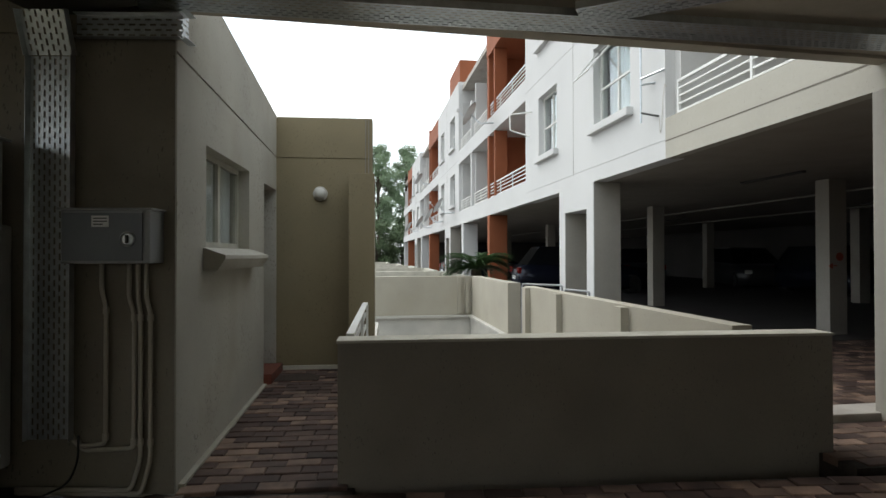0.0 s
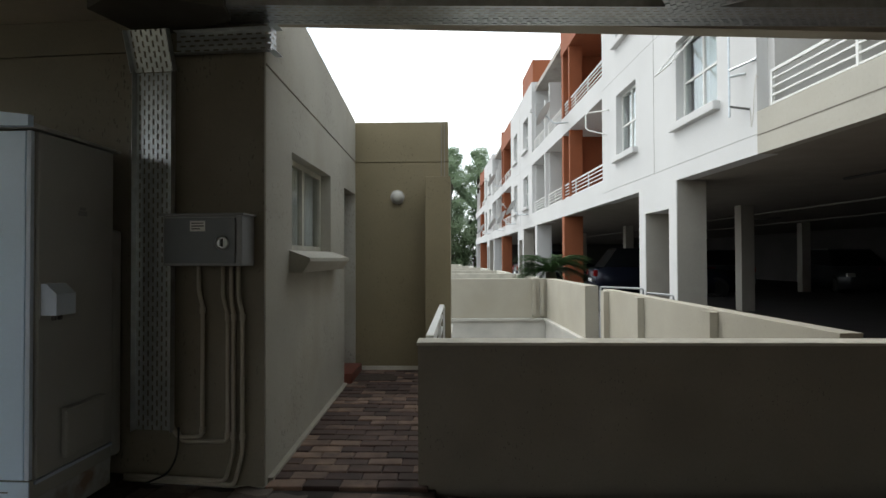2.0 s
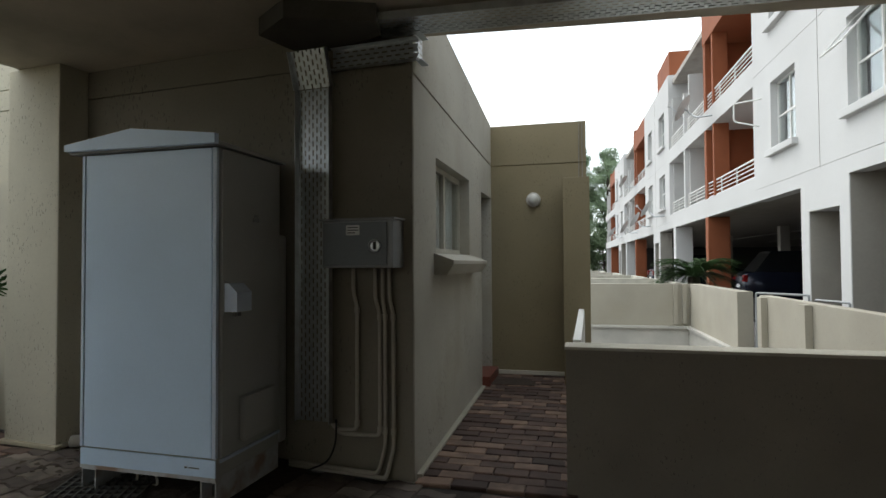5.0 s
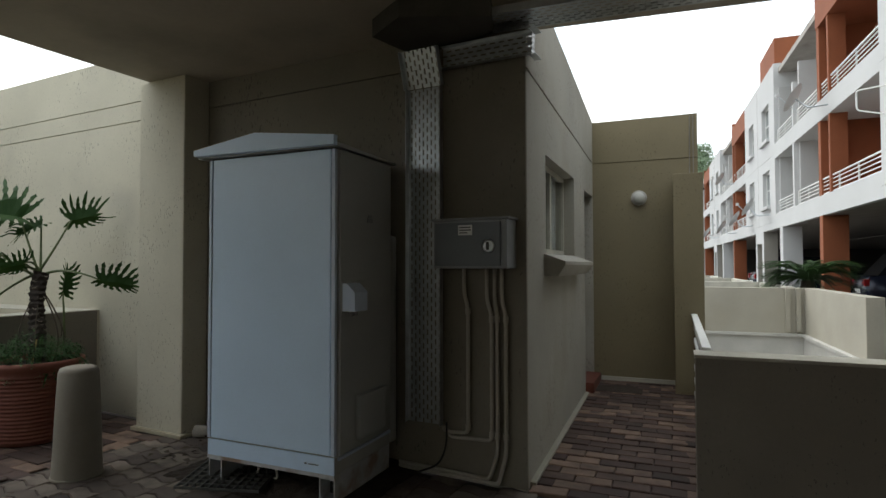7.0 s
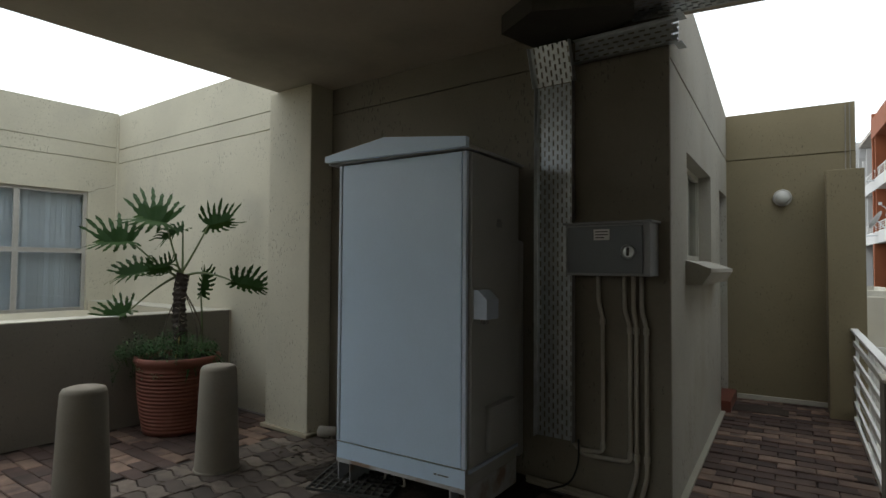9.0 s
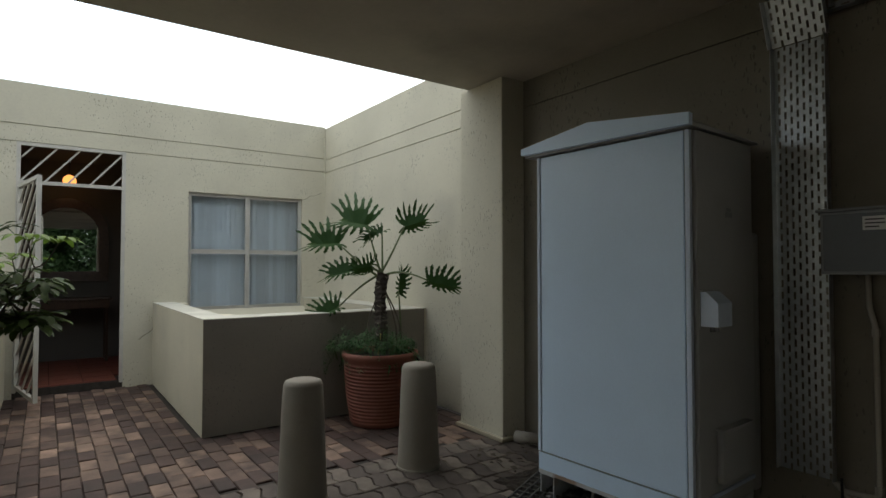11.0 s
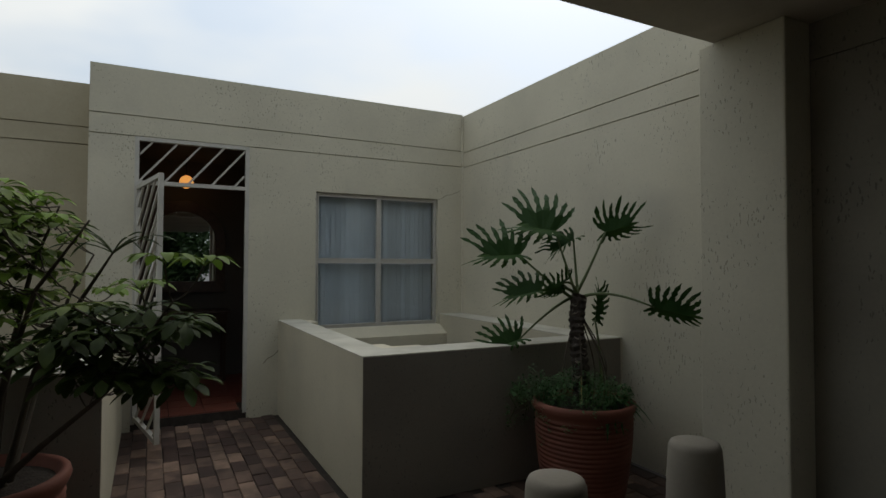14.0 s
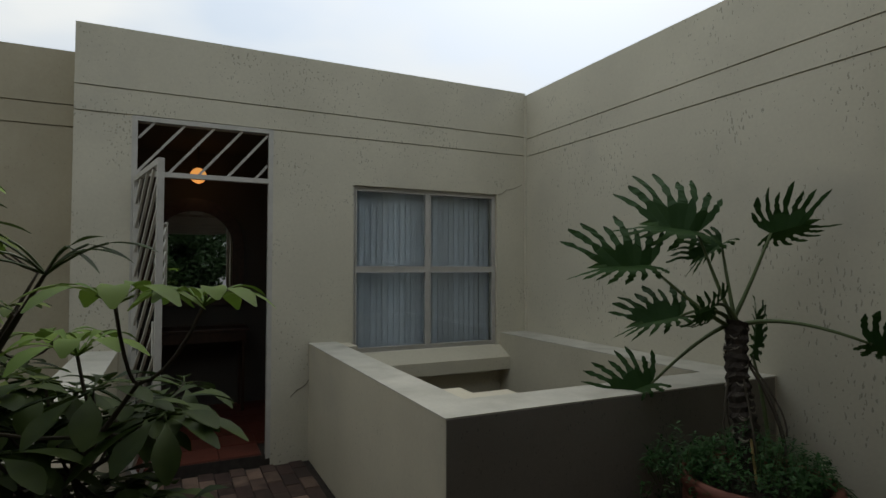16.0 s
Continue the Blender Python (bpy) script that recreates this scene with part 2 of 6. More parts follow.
PVC = surface("cream_conduit", (0.44, 0.41, 0.35), 0.5, vary=0.08, scale=6, bump=0.05)
CABLE = surface("black_rubber_cable", (0.02, 0.02, 0.02), 0.5, vary=0.1, bump=0.0)
STEELFRAME = surface("taupe_window_steel", (0.46, 0.44, 0.40), 0.5, vary=0.1, scale=10, bump=0.1)
GATEPAINT = surface("cream_gate_paint", (0.45, 0.43, 0.385), 0.5, vary=0.12, scale=9, bump=0.1, stain=(0.35, 0.30, 0.24), stain_at=(0.6, 0.85))
RAILPAINT = surface("white_rail_paint", (0.70, 0.70, 0.67), 0.5, vary=0.06, scale=8, bump=0.05)
BLIND = surface("vertical_blind_fabric", (0.60, 0.63, 0.68), 0.9, vary=0.06, scale=6, grain=200, bump=0.1, random_value=0.16)
CURTAIN = surface("pale_curtain", (0.74, 0.76, 0.75), 0.9, vary=0.06, scale=4, bump=0.2)
GLASS = clear_glass("window_glass")
MIRROR = surface("silvered_mirror", (0.86, 0.88, 0.88), 0.01, metal=1.0, vary=0.0, bump=0.0)
DARKWOOD = surface("dark_stained_wood", (0.055, 0.03, 0.018), 0.4, vary=0.35, scale=4, grain=70, bump=0.15, stretch=(1, 6, 6))
# hall and inner room walls: the dim indoors is put into the paint colour
HALLWALL = surface("hall_gloom_paint", (0.10, 0.093, 0.082), 0.85, vary=0.06, bump=0.1)
REDTILE = surface("red_quarry_tile", (0.14, 0.042, 0.027), 0.45, vary=0.18, scale=7, grain=80, bump=0.15, random_value=0.15)
TERRACOTTA = surface("terracotta", (0.18, 0.062, 0.040), 0.7, vary=0.16, scale=6, grain=80, bump=0.25, stain=(0.30, 0.16, 0.11), stain_at=(0.58, 0.85))
SOIL = surface("potting_soil", (0.03, 0.022, 0.015), 0.95, vary=0.4, scale=30, grain=120, bump=0.8, depth=0.02)
BOLLARD = surface("bollard_plaster", (0.27, 0.242, 0.20), 0.88, vary=0.10, scale=4, grain=60, bump=0.35, stain=(0.22, 0.195, 0.15), stain_at=(0.5, 0.8))
PAVER = surface("clay_paver", (0.055, 0.032, 0.025), 0.72, vary=0.42, scale=6, grain=110, bump=0.5, stain=(0.036, 0.022, 0.018), stain_at=(0.48, 0.66), random_value=0.26, alt=(0.21, 0.138, 0.10))
PAVER_STUFF = surface("clay_paver_field", (0.055, 0.032, 0.025), 0.72, vary=0.42, scale=6, grain=110, bump=0.5, stain=(0.036, 0.022, 0.018), stain_at=(0.48, 0.66), random_value=0.26, island=True, alt=(0.21, 0.138, 0.10))
ZIGPAVER = surface("interlocking_paver", (0.085, 0.066, 0.054), 0.75, vary=0.35, scale=7, grain=110, bump=0.5, stain=(0.045, 0.033, 0.027), stain_at=(0.5, 0.70), random_value=0.3, alt=(0.17, 0.138, 0.112))
ZIGPAVER_STUFF = surface("interlocking_paver_field", (0.085, 0.066, 0.054), 0.75, vary=0.35, scale=7, grain=110, bump=0.5, stain=(0.045, 0.033, 0.027), stain_at=(0.5, 0.70), random_value=0.3, island=True, alt=(0.17, 0.138, 0.112))
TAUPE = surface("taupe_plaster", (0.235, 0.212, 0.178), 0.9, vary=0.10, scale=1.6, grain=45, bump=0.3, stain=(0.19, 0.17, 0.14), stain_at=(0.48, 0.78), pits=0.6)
# courtyard plaster darkened in colour for the shade under the slab
SHADEDWALL = surface("shade_toned_carport_plaster", (0.228, 0.208, 0.168), 0.9, vary=0.12, scale=1.6, grain=45, bump=0.3, stain=(0.15, 0.128, 0.095), stain_at=(0.5, 0.8), pits=0.9, pit_size=(48, 48, 13))
YARDWALL = surface("beige_yard_plaster", (0.345, 0.32, 0.26), 0.9, vary=0.10, scale=1.6, grain=45, bump=0.3, stain=(0.33, 0.30, 0.235), stain_at=(0.5, 0.8), pits=0.2)
# much darker than the galvanised trays
TRAYDARK = surface("dark_tray_steel", (0.085, 0.08, 0.07), 0.6, metal=0.3, vary=0.2, scale=6, bump=0.1)
JOINT = surface("joint_sand", (0.035, 0.028, 0.023), 0.95, vary=0.4, scale=18, grain=140, bump=0.6)
CONCRETE = surface("worn_concrete", (0.40, 0.37, 0.33), 0.85, vary=0.15, scale=3, grain=60, bump=0.3, stain=(0.25, 0.22, 0.19))
ASPHALT = surface("driveway", (0.16, 0.15, 0.145), 0.9, vary=0.2, scale=2, grain=90, bump=0.4)
GRASS = surface("rough_lawn", (0.055, 0.075, 0.028), 0.95, vary=0.4, scale=1.5, grain=40, bump=0.8, depth=0.03)
# parking soffit, walls and floor: the gloom inside is put into the colours
PARKCEIL = surface("parking_soffit_gloom", (0.27, 0.245, 0.21), 0.9, vary=0.1, bump=0.2)
PARKDARK = surface("parking_gloom", (0.07, 0.066, 0.062), 0.9, vary=0.2, scale=0.8, bump=0.2)
PARKFLOOR = surface("parking_floor_gloom", (0.045, 0.042, 0.04), 0.7, vary=0.3, scale=1.0, grain=40, bump=0.2)
CARBLUE = surface("dark_blue_car_paint", (0.012, 0.016, 0.03), 0.25, metal=0.3, vary=0.05, bump=0.0)
# silver paint taken close to black, standing for the unlit parking
CARSILVER = surface("silver_car_dimmed", (0.05, 0.052, 0.055), 0.35, metal=0.5, vary=0.05, bump=0.0)
CARGLASS = surface("dark_car_glass", (0.01, 0.012, 0.014), 0.08, vary=0.0, bump=0.0)
TYRE = surface("tyre_rubber", (0.02, 0.02, 0.02), 0.8, vary=0.2, bump=0.2)
TAILLIGHT = surface("red_lamp_plastic", (0.22, 0.008, 0.010), 0.2, vary=0.1, bump=0.0)
SIGNWHITE = surface("white_label", (0.70, 0.70, 0.68), 0.6, vary=0.05, bump=0.0)
SIGNRED = surface("dull_red_print", (0.35, 0.08, 0.05), 0.6, vary=0.05, bump=0.0)
INK = surface("dark_print", (0.06, 0.06, 0.06), 0.6, vary=0.05, bump=0.0)
LAMPGLASS = surface("opal_lamp_glass", (0.50, 0.49, 0.45), 0.35, vary=0.04, bump=0.0)
MAT_FIBRE = surface("doormat_coir", (0.045, 0.032, 0.024), 0.95, vary=0.3, scale=25, grain=200, bump=0.8)
GLOBE = glow("warm_globe", (1.0, 0.42, 0.10), 1.4)
PHILO = leaf_material("split_leaf_green", (0.018, 0.048, 0.012), (0.07, 0.125, 0.028), 0.6, 0.15)
PHILO_STEM = surface("green_petiole", (0.085, 0.115, 0.04), 0.5, vary=0.15, scale=8, bump=0.1)
PHILO_TRUNK = surface("scarred_trunk", (0.045, 0.035, 0.028), 0.9, vary=0.35, scale=20, grain=80, bump=0.6, stain=(0.15, 0.13, 0.105), stain_at=(0.58, 0.72))
PHILO_SCAR = surface("pale_leaf_scar", (0.22, 0.19, 0.15), 0.85, vary=0.2, scale=20, bump=0.2)
STALK = surface("dry_stalk", (0.36, 0.25, 0.10), 0.8, vary=0.2, scale=20, bump=0.1)
# leaf tones by height: shade in the lower colour, daylight in the upper ones
SCHEFF = leaf_material("umbrella_leaf_shade_tone", (0.018, 0.036, 0.008), (0.105, 0.15, 0.030), 0.5, 0.12)
SCHEFF_MID = leaf_material("umbrella_leaf_lit_tone", (0.045, 0.078, 0.012), (0.22, 0.28, 0.045), 0.5, 0.15)
SCHEFF_NEW = leaf_material("umbrella_leaf_young_and_lit", (0.11, 0.19, 0.025), (0.24, 0.34, 0.055), 0.55, 0.15)
BARK = surface("grey_brown_bark", (0.07, 0.056, 0.04), 0.9, vary=0.3, scale=12, grain=70, bump=0.6)
FILLER = leaf_material("small_trailing_leaf", (0.025, 0.075, 0.02), (0.09, 0.19, 0.055), 0.5)
GUM = leaf_material("gum_leaf", (0.17, 0.24, 0.14), (0.33, 0.42, 0.26), 0.5)
BUSH = leaf_material("bush_leaf", (0.03, 0.065, 0.02), (0.075, 0.13, 0.045), 0.5)
FARBUSH = leaf_material("far_bush_leaf", (0.07, 0.105, 0.05), (0.15, 0.20, 0.10), 0.6)
CYCADLEAF = leaf_material("cycad_leaflet", (0.028, 0.065, 0.02), (0.075, 0.135, 0.04), 0.5)
REDFLOWER = surface("red_flower", (0.4, 0.02, 0.03), 0.6, vary=0.2, bump=0.0)
DISHWHITE = surface("dish_paint", (0.55, 0.55, 0.54), 0.5, vary=0.06, bump=0.0)


# ---- mesh helpers ----
def thing(name, label, category, m=None, group="", kind=""):
    ob = new(name)
    ob.empty_display_size = 0.1
    if m is not None:
        ob.matrix_world = m
    return tagged(ob, label, category, group, kind)


def part(name, bm, material, parent=None, label="", m=None, smooth=False):
    """One mesh object from a bmesh, under a thing or a part; freed afterwards."""
    me = bpy.data.meshes.new(name)
    bmesh.ops.recalc_face_normals(bm, faces=bm.faces[:])
    if smooth:
        for f in bm.faces:
            f.smooth = True
    bm.to_mesh(me)
    bm.free()
    me.materials.append(material)
    ob = new(name, me)
    if parent is not None:
        ob.parent = parent
    if m is not None:
        ob.matrix_basis = m
    if label:
        ob["label"] = label
    return ob


def solid(name, bm, material, label, category, m=None, kind="", group="", smooth=False):
    """A top-level thing that is one mesh."""
    return tagged(part(name, bm, material, None, "", m, smooth), label, category, group, kind)


def setting(name, bm, material, label, m=None, category="structure"):
    return solid(name, bm, material, label, category, m, "structure")


def box(bm, x0, x1, y0, y1, z0, z1, bevel=0.0, m=None):
    vs = [bm.verts.new(p) for p in ((x0, y0, z0), (x1, y0, z0), (x1, y1, z0), (x0, y1, z0), (x0, y0, z1), (x1, y0, z1), (x1, y1, z1), (x0, y1, z1))]
    fs = [bm.faces.new([vs[i] for i in q]) for q in ((0, 3, 2, 1), (4, 5, 6, 7), (0, 1, 5, 4), (1, 2, 6, 5), (2, 3, 7, 6), (3, 0, 4, 7))]
    if bevel:
        r = bmesh.ops.bevel(bm, geom=list({e for f in fs for e in f.edges}), offset=bevel, segments=2, affect="EDGES", profile=0.6)
        vs = list({v for f in r["faces"] for v in f.verts} | {v for v in vs if v.is_valid})
    if m is not None:
        bmesh.ops.transform(bm, matrix=m, verts=vs)
    return vs


def boxes(*rows, bevel=0.0):
    bm = bmesh.new()
    for r in rows:
        box(bm, *r, bevel=bevel)
    return bm


def prism(points, z0, z1, tops=None):
    """An upright prism over a plan polygon; tops: a height for each corner."""
    bm = bmesh.new()
    lo = [bm.verts.new((x, y, z0)) for x, y in points]
    hi = [bm.verts.new((x, y, tops[i] if tops else z1)) for i, (x, y) in enumerate(points)]
    bm.faces.new(lo[::-1])
    bm.faces.new(hi)
    for i in range(len(points)):
        j = (i + 1) % len(points)
        bm.faces.new((lo[i], lo[j], hi[j], hi[i]))
    return bm


def wall_cells(us, zs, holes, d0, d1, axis, grooves=(), front=-1, groove=0.015):
    """A wall in cells: u along, z up, d0 to d1 through it. Holes are (u0, u1, z0, z1). Grooves are heights with a thin recess in the face."""
    us, zs = list(us), list(zs)
    for h in holes:
        us += h[:2]
        zs += h[2:]
    for g in grooves:
        zs += [g - 0.005, g + 0.005]
    us, zs = sorted(set(us)), sorted(set(zs))
    bm = bmesh.new()
    for a, b in zip(us, us[1:]):
        for c, e in zip(zs, zs[1:]):
            mu, mz = (a + b) / 2, (c + e) / 2
            if any(h[0] < mu < h[1] and h[2] < mz < h[3] for h in holes):
                continue
            f0, f1 = d0, d1
            if any(abs(mz - g) < 0.005 for g in grooves):
                f0, f1 = (d0 + groove, d1) if front < 0 else (d0, d1 - groove)
            if axis == "x":
                box(bm, a, b, f0, f1, c, e)
            else:
                box(bm, f0, f1, a, b, c, e)
    # inner faces between equal cells go, so that the wall is one shell
    twins = {}
    for f in bm.faces:
        c = f.calc_center_median()
        twins.setdefault((round(c.x, 4), round(c.y, 4), round(c.z, 4)), []).append(f)
    dead = [f for g in twins.values() if len(g) > 1 for f in g]
    bmesh.ops.delete(bm, geom=dead, context="FACES_ONLY")
    bmesh.ops.remove_doubles(bm, verts=bm.verts[:], dist=1e-5)
    return bm


def lathe(profile, steps=40):
    """A turned shape from (radius, height) pairs."""
    bm = bmesh.new()
    rings = []
    for r, z in profile:
        ring = []
        for i in range(steps):
            a = 2 * math.pi * i / steps
            ring.append(bm.verts.new((r * math.cos(a), r * math.sin(a), z)))
        rings.append(ring)
    for p, q in zip(rings, rings[1:]):
        for i in range(steps):
            j = (i + 1) % steps
            bm.faces.new((p[i], p[j], q[j], q[i]))
    bm.faces.new(rings[0][::-1])
    bm.faces.new(rings[-1])
    return bm


def tube(bm, points, radii, steps=8):
    """A tube along points; radii: one or a list."""
    pts = [Vector(p) for p in points]
    if not isinstance(radii, (list, tuple)):
        radii = [radii] * len(pts)
    rings, side = [], None
    for i, p in enumerate(pts):
        d = (pts[min(i + 1, len(pts) - 1)] - pts[max(i - 1, 0)]).normalized()
        if side is None:
            side = d.orthogonal().normalized()
        side = (side - d * side.dot(d)).normalized()
        up = d.cross(side)
        rings.append([bm.verts.new(p + radii[i] * (math.cos(2 * math.pi * k / steps) * side + math.sin(2 * math.pi * k / steps) * up)) for k in range(steps)])
    for a, b in zip(rings, rings[1:]):
        for k in range(steps):
            j = (k + 1) % steps
            bm.faces.new((a[k], a[j], b[j], b[k]))
    bm.faces.new(rings[0][::-1])
    bm.faces.new(rings[-1])
    return bm


def tubes(*paths, r=0.01, steps=8):
    bm = bmesh.new()
    for p in paths:
        tube(bm, p, r, steps)
    return bm


def bend(points, n=8, radius=0.05):
    """Rounds the corners of a polyline."""
    out = [Vector(points[0])]
    for a, b, c in zip(points, points[1:], points[2:]):
        a, b, c = Vector(a), Vector(b), Vector(c)
        p, q = b + (a - b).normalized() * radius, b + (c - b).normalized() * radius
        for i in range(n + 1):
            t = i / n
            out.append((1 - t) ** 2 * p + 2 * t * (1 - t) * b + t * t * q)
    out.append(Vector(points[-1]))
    return out


def curve_between(a, b, sag, n=8):
    """Points from a to b, bowed by the vector sag."""
    a, b, sag = Vector(a), Vector(b), Vector(sag)
    return [a.lerp(b, i / n) + sag * (4 * (i / n) * (1 - i / n)) for i in range(n + 1)]


def perforated(width, length, cols, pitch=0.058, slot=0.036, thick=0.002, share=0.38):
    """A slotted tray plate from x 0 to width and y 0 to length, with turned-up edges."""
    bm = bmesh.new()
    step = width / (cols + 0.5)
    gap = step * share
    x = 0.0
    for i in range(cols):
        c = step * (i + 0.75)
        box(bm, x, c - gap / 2, 0, length, 0, thick)
        y, shift = 0.0, (0.5 if i % 2 else 0.0) * pitch
        y = -shift
        while y < length:
            a, b = max(0, y), min(length, y + pitch - slot)
            if b > a:
                box(bm, c - gap / 2, c + gap / 2, a, b, 0, thick)
            y += pitch
        x = c + gap / 2
    box(bm, x, width, 0, length, 0, thick)
    return bm


# the passage stands askew to the courtyard, the white block more so
PASSAGE = pose(-0.81, 3.83, 0, 0, 0, 4.3)
YARD = pose(3.57, 4.26, 0, 0, 0, 6.8)
EYE0 = Matrix.Translation((0.626, 0.632, 1.332))
BLOCK = EYE0 @ Matrix.Diagonal((1.15, 1.15, 1.15, 1)) @ EYE0.inverted() @ YARD

# ---- ground and large structure ----
bm = bmesh.new()
us, vs = [-400, -4.25, -0.85, 400], [-400, 0.12, 9.7, 400]
for a, b in zip(us, us[1:]):
    for c, d in zip(vs, vs[1:]):
        if (a, c) == (-4.25, 0.12):
            continue
        box(bm, a, b, c, d, -0.4, -0.06)
setting("ground", bm, ASPHALT, "grey-brown driveway and open ground around the buildings", YARD)
setting("yard_floor", boxes((-4.4, -0.6, 0.0, 9.9, -1.75, -1.6)), YARDFLOOR, "pale floor of the sunken yard", YARD)
setting("bedding", boxes((-7.7, 4.3, -6.0, 3.81, -0.3, -0.012)), JOINT, "dark joint sand under the clay pavers")
setting("lawn", boxes((7.0, 60, -40, 0.6, -0.058, -0.02)), GRASS, "rough green lawn beyond the driveway")

# wall along the courtyard and behind the cabinet
setting("wall_north", wall_cells([-7.58, -3.9], [0, 3.18], [], 3.82, 4.05, "x", grooves=(2.75, 2.58)), PLASTER_DRIP, "beige pitted plaster wall with two groove lines")
setting("wall_carport", wall_cells([-3.9, -0.9], [0, 2.79], [], 3.822, 4.05, "x", grooves=(2.58,)), SHADEDWALL, "plaster wall under the carport slab, taupe with shade in its colour")
setting("wall_carport_corner", boxes((-0.9, -0.811, 3.822, 3.838, 0, 2.79)), SHADEDWALL, "corner strip of the carport wall, taupe with shade in its colour")
# wall with the front door and the window
setting("wall_front", wall_cells([0.14, 3.82], [0, 3.2], [(0.49, 1.46, -1, 2.59), (2.11, 3.5, 0.8, 2.2)], -7.58, -7.34, "y", grooves=(2.77, 2.59), front=1), PLASTER,
        "beige pitted plaster house front with door and window openings")
setting("wall_crack", tubes([(-7.339, 1.61, 0.50), (-7.338, 1.66, 0.55), (-7.339, 1.70, 0.565), (-7.338, 1.74, 0.60), (-7.339, 1.77, 0.66)], r=0.0035, steps=4), GROOVE, "thin jagged crack in the plaster")
setting("window_crack", tubes([(-7.338, 3.505, 2.195), (-7.339, 3.56, 2.215), (-7.338, 3.60, 2.25), (-7.339, 3.68, 2.262), (-7.338, 3.78, 2.31)], r=0.003, steps=4), GROOVE, "thin crack running from the window corner")
setting("corner_bead", tubes([(-7.334, 3.814, 0.92), (-7.334, 3.814, 3.17)], r=0.013, steps=8), PLASTER, "rounded plaster bead in the wall corner")
setting("wall_setback", wall_cells([-6.0, 0.14], [0, 3.1], [], -7.95, -7.70, "y", grooves=(2.70, 2.54), front=1), SETBACK, "set-back olive-beige plaster wall with two groove lines")
setting("wall_return", boxes((-7.70, -7.58, 0.141, 0.36, 0, 3.19)), PLASTER_PLAIN, "short return of the house front")
# unseen wall, added to hold back light from the south
setting("wall_south", boxes((-7.9, 9.0, -6.25, -6.0, 0, 2.78)), PLASTER_PLAIN, "unseen beige plaster wall closing the far side of the carport")
# unseen roof, added so no light leaks in behind the windows
setting("unseen_roof", boxes((-7.34, -1.05, 4.05, 6.9, 2.45, 2.6)), CONCRETE, "unseen flat concrete roof closing the house against light")
setting("pillar", boxes((-4.0, -3.47, 3.59, 3.821, 0, 2.79), bevel=0.012), PLASTER_DRIP, "square beige plaster pillar under the slab edge")
setting("pillar_plinth", boxes((-4.03, -3.44, 3.56, 3.82, 0, 0.03), bevel=0.008), SETBACK, "rough mortar foot of the pillar")

# carport slab: the long edge runs askew; the unseen south part is sized for shade
setting("ceiling", prism([(-3.9, -4.9), (9.0, -4.9), (9.0, 2.2), (4.7, 4.0), (4.7, 4.92), (-0.84, 3.98), (-3.9, 4.1)], 2.79, 3.02), SOFFIT, "painted concrete carport slab, dull beige underneath")
setting("slab_drip", prism([(-0.8, 3.86), (4.69, 4.79), (4.69, 4.915), (-0.8, 3.985)], 2.765, 2.79), SOFFIT, "shallow drip edge under the slab")

# hall behind the front door
setting("hall_floor", boxes((-9.3, -7.585, 0.145, 2.1, -0.1, 0.075), (-7.585, -7.345, 0.491, 1.459, -0.1, 0.075)), JOINT, "mortar bed of the hall floor")
setting("hall_wall_back", boxes((-9.4, -9.15, -0.5, 2.2, 0, 2.75)), HALLWALL, "hall wall, darkened in colour for the dim indoors")
setting("hall_wall_left", boxes((-9.15, -7.70, 0.145, 0.3, 0, 2.69)), HALLWALL, "hall side wall, darkened in colour for the dim indoors")
setting("hall_wall_right", boxes((-9.15, -7.58, 1.9, 2.05, 0, 2.75)), HALLWALL, "hall side wall, darkened in colour for the dim indoors")
setting("hall_ceiling", boxes((-9.3, -7.59, 0.145, 2.1, 2.7, 2.85)), HALLWALL, "hall ceiling, darkened in colour for the dim indoors")
# room behind the blinds: unseen shell, added to shut out the sky
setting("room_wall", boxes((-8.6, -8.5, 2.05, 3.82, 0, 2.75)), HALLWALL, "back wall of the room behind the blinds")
setting("room_wall_side", boxes((-8.6, -7.585, 3.83, 3.95, 0, 2.85)), HALLWALL, "unseen side wall closing the room behind the blinds")
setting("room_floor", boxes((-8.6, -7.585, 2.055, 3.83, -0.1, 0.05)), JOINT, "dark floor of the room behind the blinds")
setting("room_ceiling", boxes((-8.6, -7.58, 2.05, 3.9, 2.7, 2.85)), HALLWALL, "unseen ceiling closing the room behind the blinds")

# light well in front of the window, and its twin on the other side of the path
bm = boxes((-7.34, -4.87, 1.75, 1.97, 0, 0.905), (-5.13, -4.87, 1.97, 3.82, 0, 0.905), (-7.34, -5.13, 3.53, 3.82, 0, 0.905))
setting("light_well_wall", bm, PLASTER_PLAIN, "low beige plaster wall round a sunken light well")
bm = bmesh.new()
for x0, x1, y0, y1 in ((-5.42, -5.13, 1.97, 2.10), (-5.28, -5.13, 2.10, 2.30), (-7.34, -7.10, 1.97, 2.08)):
    box(bm, x0, x1, y0, y1, 0.55, 0.898)
setting("light_well_corbel", bm, PLASTER_PLAIN, "stepped plaster corners on the light well wall")
setting("light_well_coping", boxes((-7.338, -4.868, 1.748, 1.972, 0.906, 0.912), (-5.132, -4.868, 1.972, 3.53, 0.906, 0.912), (-7.338, -4.868, 3.53, 3.818, 0.906, 0.912)), COPING,
        "weathered light top of the low wall")
bm = boxes((-7.34, -4.9, 0.2, 0.43, 0, 0.93), (-5.13, -4.9, -6.0, 0.2, 0, 0.93))
setting("planter_wall", bm, PLASTER_PLAIN, "low beige plaster planter wall beside the door path")
